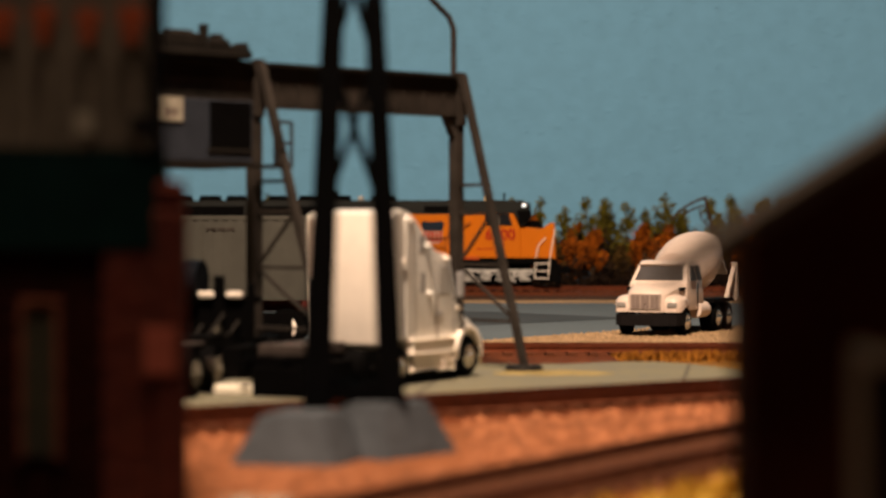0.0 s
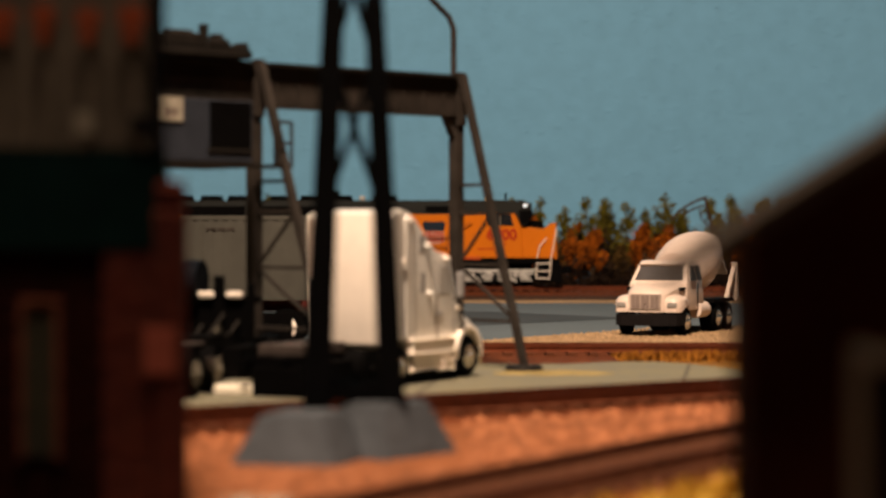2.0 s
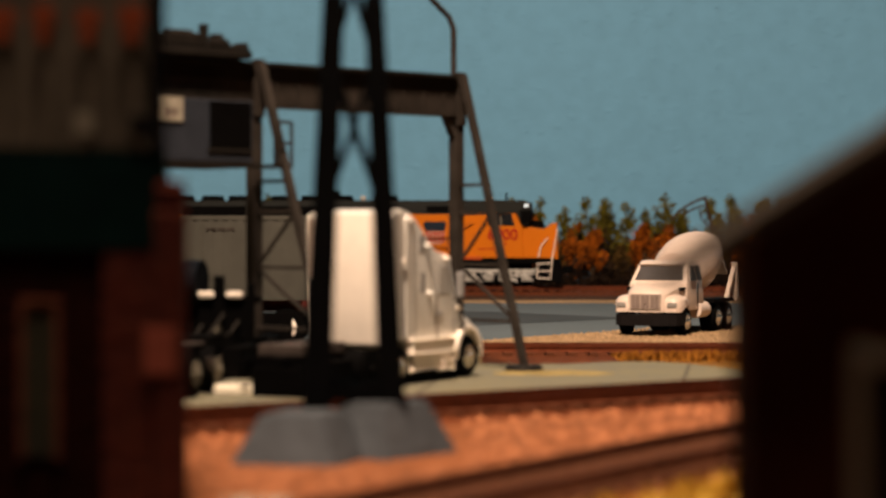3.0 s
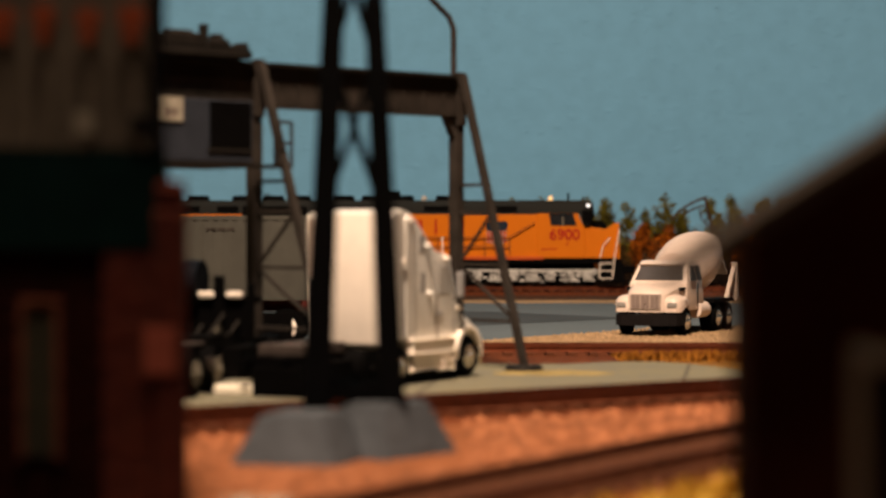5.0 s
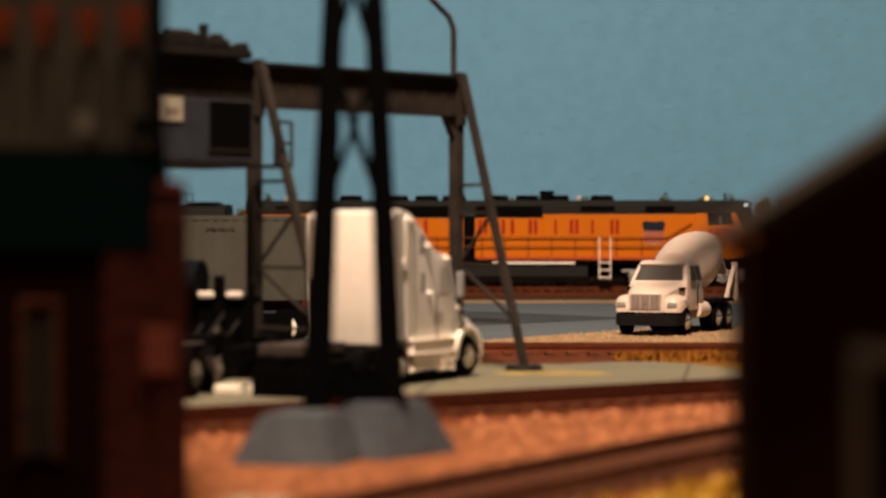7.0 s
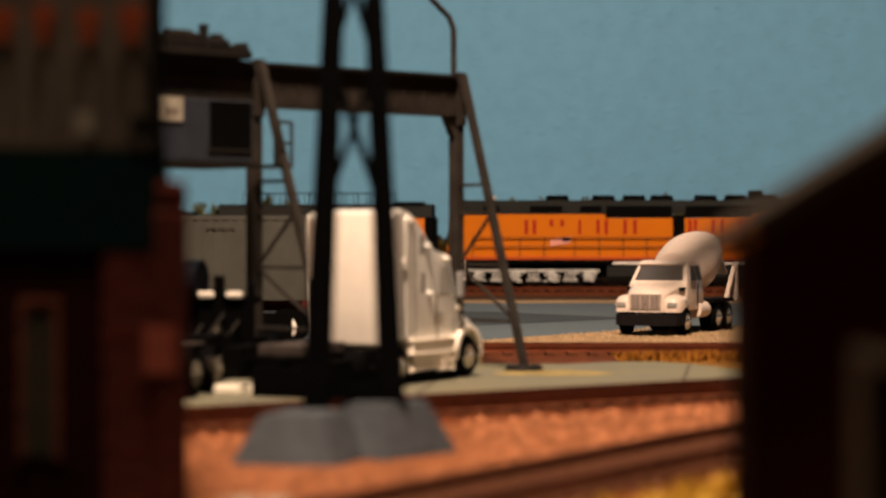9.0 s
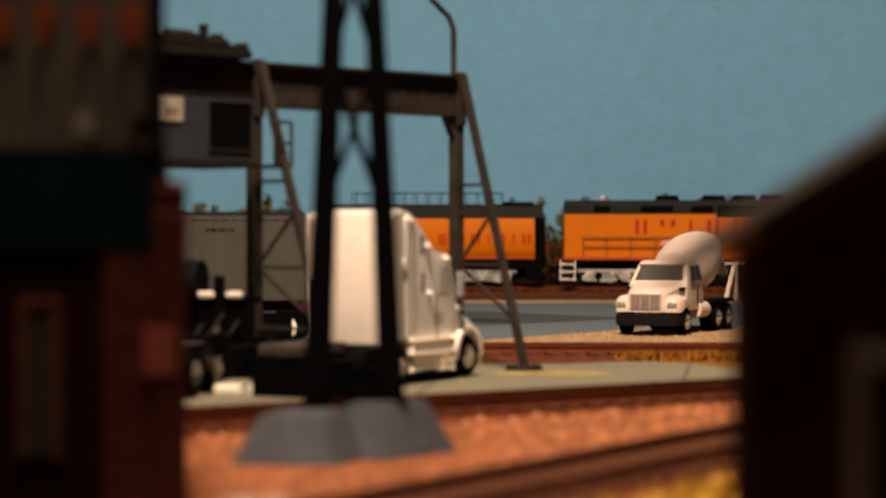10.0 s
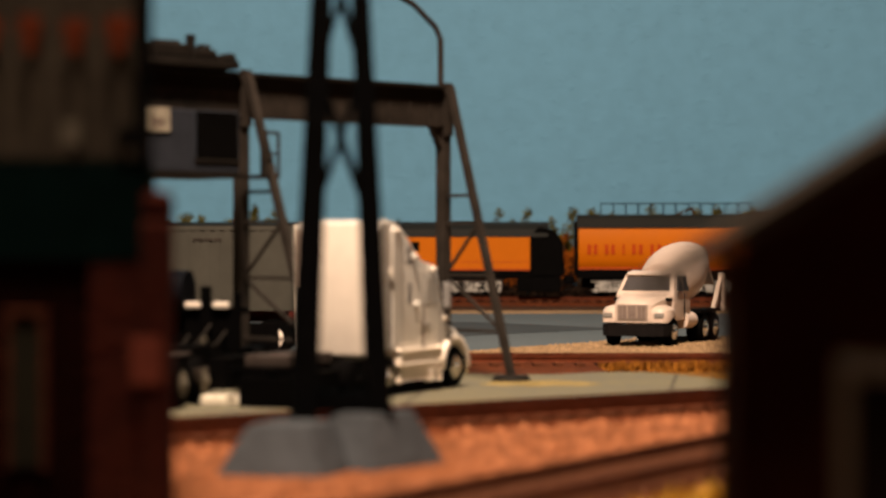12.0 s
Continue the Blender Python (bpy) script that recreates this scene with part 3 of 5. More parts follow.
    part("cabin_floor", box(B(), -4.3, -0.75, -1.02, 0.82, top - 2.53, top - 2.42, 0.02), M_CRANED, c)
    part("side_window", box(B(), -2.08, -0.9, -0.985, -0.955, top - 2.1, top - 1.04, 0.01), M_LOCODARK, c, "dark cabin window")
    part("window_rail", box(B(), -2.14, -0.85, -0.99, -0.955, top - 2.19, top - 2.11, 0.01), M_CRANED, c)
    pw = part("notice", box(B(), -3.52, -2.83, -0.985, -0.955, top - 1.53, top - 0.99), M_NOTICE, c, "cream white notice panel")
    for q in ((-3.3, -3.22, 0.58, 0.82), (-3.15, -3.07, 0.58, 0.82), (-3.3, -2.98, 0.64, 0.70)):
        part("mark", box(B(), q[0], q[1], -0.992, -0.986, top - 1.0 - q[3] + 0.36, top - 1.0 - q[2] + 0.36), M_SLOT, pw)
    # access platform with cage beside the first frame
    part("platform", box(B(), -0.28, 0.22, -1.15, -0.3, top - 2.52, top - 2.44), M_CRANED, t)
    for p in ((0.19, -1.12), (0.19, -0.53), (-0.2, -1.12)):
        part("railing_post", bar(B(), (*p, top - 2.44), (*p, top - 1.46), 0.055, 0.055, up=(1, 0, 0)), M_CRANE, t)
    for z in (top - 1.95, top - 1.46):
        part("railing", bar(B(), (0.19, -1.12, z), (0.19, -0.53, z), 0.055, 0.055), M_CRANE, t)
        part("railing", bar(B(), (-0.2, -1.12, z), (0.19, -1.12, z), 0.055, 0.055), M_CRANE, t)
    bm = B()
    path_tube(bm, [(span - 0.1, 0, top - 0.05), (span - 0.1, 0, top + 1.15), (span - 0.22, 0.05, top + 1.45), (span - 0.85, 0.2, top + 2.0), (span - 1.5, 0.35, top + 2.3)], 0.075, 8)
    part("lamp_pole", bm, M_CRANE, t)
    bm = B()
    box(bm, span - 1.95, span - 1.4, 0.25, 0.55, top + 2.22, top + 2.36, 0.03)
    part("lamp_head", bm, M_CRANE, t)
    return t


crane()

# ---- road vehicles ----


def wheel(parent, x, y, r=0.5, w=0.28, out=-1, hub=M_CHROME):
    """A wheel at axle height r; out is the side on which the hub shows."""
    bm = B()
    rod(bm, (0, -w / 2, 0), (0, w / 2, 0), r, n=24)
    bmesh.ops.bevel(bm, geom=[e for e in bm.edges if abs(e.verts[0].co.y - e.verts[1].co.y) < 1e-5], offset=0.05, segments=2, affect="EDGES")
    ty = part("wheel", bm, M_TYRE, parent, smooth=True)
    ty.matrix_basis = at(x, y, r)
    bm = B()
    rod(bm, (0, out * (w / 2 - 0.02), 0), (0, out * (w / 2 + 0.015), 0), r * 0.60, r * 0.52, n=20)
    rod(bm, (0, out * w / 2, 0), (0, out * (w / 2 + 0.10), 0), r * 0.28, r * 0.16, n=14)
    for k in range(8):
        a = k * math.pi / 4
        rod(bm, (r * .42 * math.cos(a), out * w / 2, r * .42 * math.sin(a)), (r * .42 * math.cos(a), out * (w / 2 + .05), r * .42 * math.sin(a)), 0.03, n=6)
    part("rim", bm, hub, ty, smooth=True)
    return ty


def sleeper_tractor():
    a = 27.0
    t = thing("sleeper_tractor", "white and silver sleeper-cab tractor unit on the pavement", "truck", at(-2.097, 50.923, 0.12, rz=90 - a))
    bm = B()
    prism(bm, [(0, 0.98), (0, 3.78), (0.12, 3.88), (0.45, 3.95), (0.85, 3.88), (1.15, 3.74), (1.5, 3.5), (1.95, 3.12), (2.2, 3.0), (2.65, 2.93), (2.92, 2.78), (3.08, 2.3), (3.26, 1.78), (3.4, 1.52), (3.95, 1.36), (4.25, 1.12), (4.32, 0.9), (4.32, 0.45), (3.2, 0.45), (3.2, 0.7), (0.85, 0.7), (0.8, 0.98)], -1.06, 1.06, 0.1)
    part("cab", bm, M_SILVER, t, smooth=True)
    bm = B()
    box(bm, -0.06, 0.0, -1.06, 0.70, 0.92, 3.83, 0.03)
    part("rear_panel", bm, M_WHITE, t, "white back panel of the sleeper", smooth=True)
    part("gap_fairing", prism(B(), [(-0.04, 2.4), (-0.04, 3.6), (0.0, 3.74), (0.0, 2.4)], 0.84, 1.05, 0.01), M_GRILLE, t, "cream gap fairing")
    part("air_tank_panel", box(B(), -0.05, 0.0, 0.71, 0.835, 0.95, 3.7, 0.02), M_CHASSIS, t)
    part("air_tank_panel", box(B(), -0.05, 0.0, 0.84, 1.05, 0.95, 2.395, 0.02), M_CHASSIS, t, "black panel behind the sleeper")
    for sy in (-1, 1):
        part("side_fairing", prism(B(), [(-0.12 if sy < 0 else 0.05, 1.02), (-0.12 if sy < 0 else 0.05, 3.6), (0.1, 3.84), (0.46, 3.9), (0.46, 1.02)], sy * 1.06, sy * 1.13, 0.03), M_SILVER, t)
        # the recess is coloured darker to give its shade
        part("fairing_recess", box(B(), 0.47, 0.61, min(sy * 1.06, sy * 1.08), max(sy * 1.06, sy * 1.08), 1.05, 2.62, 0.005), M_BODYGREY, t, "recess between fairings with its shade put into dull grey")
        part("side_extender", prism(B(), [(0.62, 1.02), (0.62, 3.7), (0.72, 3.82), (0.98, 3.74), (1.07, 3.6), (1.07, 1.02)], sy * 1.05, sy * 1.12, 0.03), M_SILVER, t)
        bm = B()
        box(bm, 0.88, 2.85, sy * 1.04, sy * 1.13, 0.3, 0.70, 0.05)
        box(bm, 0.82, 2.9, sy * 1.04, sy * 1.16, 0.68, 0.99, 0.06)
        box(bm, 2.3, 2.78, sy * 1.06, sy * 1.19, 0.27, 0.46, 0.05)
        part("tank_fairing", bm, M_WHITE, t)
        bm = B()
        prism(bm, [(2.3, 2.0), (2.35, 2.62), (2.8, 2.6), (2.95, 2.0)], sy * 1.05, sy * 1.07)
        part("side_window", bm, M_WINDOWGREY, t)
        bm = B()
        box(bm, 1.42, 1.62, min(sy * 1.05, sy * 1.07), max(sy * 1.05, sy * 1.07), 2.05, 2.5, 0.05)
        part("sleeper_window", bm, M_BODYGREY, t)
        part("cab_vent", box(B(), 1.36, 1.6, min(sy * 1.05, sy * 1.07), max(sy * 1.05, sy * 1.07), 2.95, 3.35, 0.05), M_BODYGREY, t)
        part("door_line", box(B(), 2.2, 2.235, min(sy * 1.05, sy * 1.07), max(sy * 1.05, sy * 1.07), 1.0, 2.7), M_BODYGREY, t)
        part("door_line", box(B(), 3.05, 3.085, min(sy * 1.05, sy * 1.07), max(sy * 1.05, sy * 1.07), 1.0, 1.9), M_BODYGREY, t)
        part("door_handle", box(B(), 2.28, 2.46, min(sy * 1.06, sy * 1.1), max(sy * 1.06, sy * 1.1), 1.5, 1.58, 0.02), M_BODYGREY, t)
        part("grab_rail", rod(B(), (2.08, sy * 1.12, 1.15), (2.08, sy * 1.12, 2.0), 0.03, n=8), M_CHROME, t, smooth=True)
        part("mirror", box(B(), 3.02, 3.16, min(sy * 1.14, sy * 1.32), max(sy * 1.14, sy * 1.32), 1.9, 2.5, 0.05), M_BODYGREY, t)
        bm = B()
        pts = [(3.75 + 0.72 * math.cos(math.radians(k)), 0.52 + 0.72 * math.sin(math.radians(k))) for k in range(-5, 186, 19)]
        pts += [(3.75 + 0.58 * math.cos(math.radians(k)), 0.52 + 0.58 * math.sin(math.radians(k))) for k in range(185, -6, -19)]
        prism(bm, pts, sy * 0.85, sy * 1.16, 0.02)
        part("fender", bm, M_WHITE, t, smooth=True)
        part("door_groove", box(B(), 1.11, 1.17, min(sy * 1.04, sy * 1.07), max(sy * 1.04, sy * 1.07), 0.98, 3.5), M_BODYGREY, t)
        # pale studs stand in for glints on the cab side
        for lx, lz in ((0.81, 3.68), (0.49, 2.77), (1.69, 3.1), (2.63, 2.81), (1.8, 2.02), (3.28, 1.65)):
            stud_mesh = rod(B(), (lx, sy * 1.04, lz), (lx, sy * 1.18, lz), 0.075, 0.045, n=12)
            part("marker_lamp", stud_mesh, M_SILVER if lx in (1.69, 1.8) else M_WHITE, t, smooth=True)
        wheel(t, 3.75, sy * 0.98, 0.5, 0.3, sy)
        for x, hub in ((0.25, M_CHROME), (-1.15, M_CHASSIS)):
            wheel(t, x, sy * 0.92, 0.44, 0.55, sy, hub)
    bm = B()
    prism(bm, [(2.97, 2.75), (3.21, 1.9), (3.18, 1.9), (2.94, 2.75)], -1.0, 1.0)
    part("windscreen", bm, M_DARKGLASS, t)
    for y in (-0.42, 0.42):
        bm = B()
        box(bm, -3.85, 4.2, y - 0.09, y + 0.09, 0.55, 0.78, 0.01)
        part("frame_rail", bm, M_CHASSIS, t)
    bm = B()
    box(bm, -3.0, -1.1, -0.55, 0.55, 0.78, 1.04, 0.05)
    part("fifth_wheel", bm, M_GREASE, t)
    # black box stands in for the shadow under the tractor
    part("underbody", box(B(), 0.7, 3.25, -1.02, 1.02, 0.02, 0.44, 0.03), M_CHASSIS, t)
    bm = B()
    box(bm, -3.36, -3.3, -1.15, -0.5, 0.06, 0.72, 0.01)
    part("mud_flap", bm, M_CHASSIS, t)
    part("rear_plate", box(B(), -3.42, -3.3, -0.49, 0.42, 0.06, 0.8, 0.02), M_CHASSIS, t)
    # added black bar carries the dark area behind the chassis lower
    part("rear_bumper", box(B(), -3.96, -3.84, -1.1, 0.1, 0.02, 0.62, 0.02), M_CHASSIS, t)
    part("battery_box", box(B(), -3.0, -1.7, -1.05, -0.52, 0.1, 0.7, 0.04), M_CHASSIS, t)
    bm = B()
    box(bm, 4.26, 4.42, -1.15, 1.15, 0.3, 0.75, 0.06)
    part("bumper", bm, M_CHROME, t)
    return t


def mixer_truck():
    t = thing("mixer_truck", "white concrete mixer truck with dark bumper on gravel", "truck", at(6.66, 74.9, 0.075, rz=-114.0))
    # local +x is forward, origin under the front bumper's middle
    def taper(bm):
        for v in bm.verts:
            if v.co.z > 1.7:
                v.co.y *= 1 - 0.24 * (v.co.z - 1.7)
        return bm
    part("cab", taper(prism(B(), [(-1.25, 0.8), (-1.25, 1.70), (-1.36, 1.78), (-1.74, 2.30), (-1.95, 2.45), (-2.3, 2.49), (-3.0, 2.46), (-3.2, 2.3), (-3.2, 0.85)], -1.02, 1.02, 0.13)), M_MIXW, t, smooth=True)
    bm = B()
    vs = []
    for q in ((0.0, 0.58, 0.80, 1.38), (-0.08, 0.64, 0.80, 1.47), (-0.3, 0.70, 0.80, 1.56), (-0.7, 0.80, 0.82, 1.66), (-1.3, 0.93, 0.82, 1.75)):
        ring = [(q[0], -q[1], q[2]), (q[0], -q[1], q[3] - 0.14), (q[0], -q[1] + 0.16, q[3]), (q[0], q[1] - 0.16, q[3]), (q[0], q[1], q[3] - 0.14), (q[0], q[1], q[2])]
        vs.append([bm.verts.new(p) for p in ring])
    for p, q in zip(vs, vs[1:]):
        for k in range(6):
            bm.faces.new((p[k], p[(k + 1) % 6], q[(k + 1) % 6], q[k]))
    bm.faces.new(vs[0])
    bm.faces.new(vs[-1][::-1])
    bmesh.ops.recalc_face_normals(bm, faces=bm.faces)
    part("hood", bm, M_MIXW, t, smooth=True)
    bm = B()
    p0, p1 = Vector((-1.385, 0, 1.82)), Vector((-1.715, 0, 2.27))
    n = Vector((0.81, 0, 0.59)) * 0.03
    vs = [bm.verts.new(v + n) for v in (p0 + Vector((0, -0.84, 0)), p0 + Vector((0, 0.84, 0)), p1 + Vector((0, 0.74, 0)), p1 + Vector((0, -0.74, 0)))]
    vs2 = [bm.verts.new(v.co - n) for v in vs]
    bm.faces.new(vs)
    bm.faces.new(vs2[::-1])
    for i in range(4):
        bm.faces.new((vs[i], vs2[i], vs2[(i + 1) % 4], vs[(i + 1) % 4]))
    part("windscreen", bm, M_SCREEN, t)
    part("sun_visor", prism(B(), [(-1.66, 2.30), (-1.62, 2.36), (-1.9, 2.44), (-1.9, 2.40)], -0.78, 0.78, 0.01), M_MIXW, t)
    g = part("grille", box(B(), -0.03, 0.03, -0.53, 0.53, 0.88, 1.40, 0.02), M_GRILLE, t, "pale grey slotted grille")
    for k in range(3):
        for j in range(2):
            part("slot", box(B(), 0.03, 0.042, -0.47 + k * 0.33 + j * 0.14, -0.35 + k * 0.33 + j * 0.14, 0.93, 1.35), M_SLOT, g)
    part("badge", box(B(), 0.03, 0.05, -0.08, 0.08, 1.06, 1.22, 0.008), M_SLOT, g, "small dull badge")
    for sy in (-1, 1):
        part("headlamp", box(B(), -0.14, -0.03, sy * 0.88 - 0.17, sy * 0.88 + 0.17, 0.95, 1.12, 0.04), M_TINT, t)
        bm = B()
        rings = []
        for x, w, h, low in ((-0.06, 0.30, 1.16, 0.80), (-0.12, 0.36, 1.24, 0.79), (-0.32, 0.42, 1.34, 0.80), (-0.7, 0.44, 1.37, 0.95), (-1.05, 0.42, 1.34, 1.0), (-1.35, 0.34, 1.22, 0.98), (-1.6, 0.24, 1.0, 0.82)):
            yc = sy * 0.72
            sec = [(-w, low), (-w, h - 0.12), (-w * 0.75, h - 0.03), (-w * 0.3, h), (w * 0.3, h), (w * 0.75, h - 0.04), (w, h - 0.16), (w, low)]
            rings.append([bm.verts.new((x, yc + sy * a, z)) for a, z in sec])
        for p, q in zip(rings, rings[1:]):
            for k in range(8):
                bm.faces.new((p[k], p[(k + 1) % 8], q[(k + 1) % 8], q[k]))
        bm.faces.new(rings[0])
        bm.faces.new(rings[-1][::-1])
        bmesh.ops.recalc_face_normals(bm, faces=bm.faces)
        part("fender", bm, M_MIXW, t, smooth=True)
        part("hood_vent", box(B(), -1.3, -0.85, min(sy * 0.86, sy * 0.98), max(sy * 0.86, sy * 0.98), 1.48, 1.6, 0.03), M_BUMPER, t)
        part("side_window", taper(prism(B(), [(-1.75, 1.8), (-2.02, 2.3), (-2.35, 2.3), (-2.35, 1.8)], sy * 1.0, sy * 1.035)), M_SMOKED, t)
        part("side_window", taper(prism(B(), [(-2.5, 1.8), (-2.5, 2.3), (-2.95, 2.3), (-2.95, 1.8)], sy * 1.0, sy * 1.035)), M_SMOKED, t)
        part("door_groove", box(B(), -2.46, -2.42, sy * 1.0, sy * 1.03, 0.9, 1.7), M_BUMPER, t)
        wheel(t, -0.95, sy * 0.98, 0.48, 0.3, sy)
        for x in (-4.2, -5.4):
            wheel(t, x, sy * 0.92, 0.5, 0.55, sy)
        part("frame_rail", box(B(), -7.7, -0.3, sy * 0.42 - 0.09, sy * 0.42 + 0.09, 0.75, 1.0, 0.01), M_CHASSIS, t)
        part("fuel_tank", rod(B(), (-3.55, sy * 0.85, 0.8), (-2.5, sy * 0.85, 0.8), 0.28, n=16), M_MIXW, t, smooth=True)
        part("drum_stand", prism(B(), [(-7.5, 1.0), (-7.2, 1.0), (-7.15, 2.35), (-7.35, 2.35)], sy * 0.75, sy * 0.95, 0.02), M_MIXW, t)
        part("stand_brace", bar(B(), (-7.2, sy * 0.85, 2.2), (-6.2, sy * 0.85, 1.02), 0.14, 0.14, up=(0, 1, 0)), M_MIXW, t)
        part("rear_fender", prism(B(), [(-6.05, 1.02), (-5.9, 1.14), (-3.8, 1.14), (-3.65, 1.02)], sy * 0.62, sy * 1.2, 0.02), M_CHASSIS, t)
    part("bumper", slab(B(), [(-0.7, -1.14), (-0.3, -1.14), (-0.05, -1.05), (0.12, -0.8), (0.2, -0.4), (0.22, 0), (0.2, 0.4), (0.12, 0.8), (-0.05, 1.05), (-0.3, 1.14), (-0.7, 1.14), (-0.7, 1.0), (-0.2, 0.9), (-0.2, -0.9), (-0.7, -1.0)], 0.36, 0.74), M_BUMPER, t, "dark grey front bumper")
    # tilted drum, wide in the middle
    bm = B()
    prof = [(0, 0.5), (0.08, 0.78), (0.25, 0.88), (0.6, 0.95), (1.0, 1.0), (1.4, 1.02), (1.8, 1.01), (2.3, 0.95), (2.8, 0.86), (3.3, 0.72), (3.8, 0.55)]
    rings = []
    ax = Matrix.Translation((-3.0, 0, 1.95)) @ pose(0, 0, 0, 0, 14, 0)
    for d, r in prof:
        rings.append([bm.verts.new(ax @ Vector((-d, r * math.cos(k * math.tau / 48), r * math.sin(k * math.tau / 48)))) for k in range(48)])
    for p, q in zip(rings, rings[1:]):
        for k in range(48):
            bm.faces.new((p[k], p[(k + 1) % 48], q[(k + 1) % 48], q[k]))
    bm.faces.new(rings[0][::-1])
    bm.faces.new(rings[-1])
    bmesh.ops.recalc_face_normals(bm, faces=bm.faces)
    part("drum", bm, M_DRUM, t, "white mixing drum", smooth=True)
    part("water_tank", rod(B(), (-3.45, -0.8, 1.35), (-3.45, 0.8, 1.35), 0.28, n=16), M_MIXW, t, smooth=True)
    part("chute", prism(B(), [(-7.3, 2.7), (-8.0, 2.0), (-8.0, 1.9), (-7.25, 2.55)], -0.35, 0.35, 0.02), M_MIXW, t)
    return t


def container_trailer():
    t = thing("container_chassis", "maroon container chassis trailer with tandem wheels", "trailer", at(-3.95, 69.5, 0.07, rz=180))
    for sy in (-1, 1):
        part("frame_rail", box(B(), 0.1, 12.2, sy * 0.45 - 0.1, sy * 0.45 + 0.1, 1.05, 1.4, 0.02), M_MAROON, t)
        # white rims stand in for a highlight on the hub
        for x in (0.75, 2.05):
            wheel(t, x, sy * 0.95, 0.58, 0.5, sy, M_WHITE)
    # added black plate trims that highlight to a crescent
    part("side_guard", box(B(), 0.57, 2.7, 1.31, 1.35, 0.2, 1.04, 0.02), M_CHASSIS, t)
    for x in (0.15, 3.2, 6.0, 12.0):
        part("cross_beam", box(B(), x - 0.12, x + 0.12, -1.2, 1.2, 1.2, 1.4, 0.02), M_MAROON, t)
    part("rear_bumper", box(B(), 0.0, 0.1, -1.1, 1.1, 0.5, 0.65, 0.01), M_MAROON, t)
    c = thing("shipping_container", "grey ribbed shipping container on a maroon chassis", "container", at(-3.95, 69.5, 1.475, rz=180))
    part("box_wall", box(B(), 0.02, 12.18, -1.19, 1.19, 0.14, 2.5), M_GREYBOX, c)
    bm = B()
    k = 0.25
    while k < 11.9:
        for sy in (-1, 1):
            box(bm, k, k + 0.14, sy * 1.2 - 0.011, sy * 1.2 + 0.011, 0.12, 2.45, 0.004)
        k += 0.3
    tagged(part("ribs", bm, M_GREYBOX, c), kind="stuff")
    for q in ((0, 12.2, 0, 0.15), (0, 12.2, 2.41, 2.54)):
        for sy in (-1, 1):
            part("side_rail", box(B(), q[0], q[1], sy * 1.19 - 0.027, sy * 1.19 + 0.027, q[2], q[3]), M_GREYBOX, c)
    for x in (0.0, 12.08):
        for sy in (-1, 1):
            part("corner_post", box(B(), x, x + 0.12, sy * 1.22 - 0.065, sy * 1.22 + 0.065, 0.0, 2.57, 0.02), M_PALE if x == 0 else M_GREYBOX, c)
    for i, (a, b) in enumerate(((2.3, 2.52), (2.56, 2.8), (2.84, 3.15))):
        part("marking_bar", box(B(), a, b, 1.212, 1.222, 2.09, 2.17), M_CRANE, c)
    return t


def block():
    # pale block stands in for a brightly lit patch of pavement
    bm = box(B(), -0.44, 0.44, -0.35, 0.35, 0, 0.20, 0.04)
    solo("concrete_block", bm, M_PALE, "pale cream block standing in for a lit patch of pavement", "block", at(-4.38, 48.2, 0.12))


block()


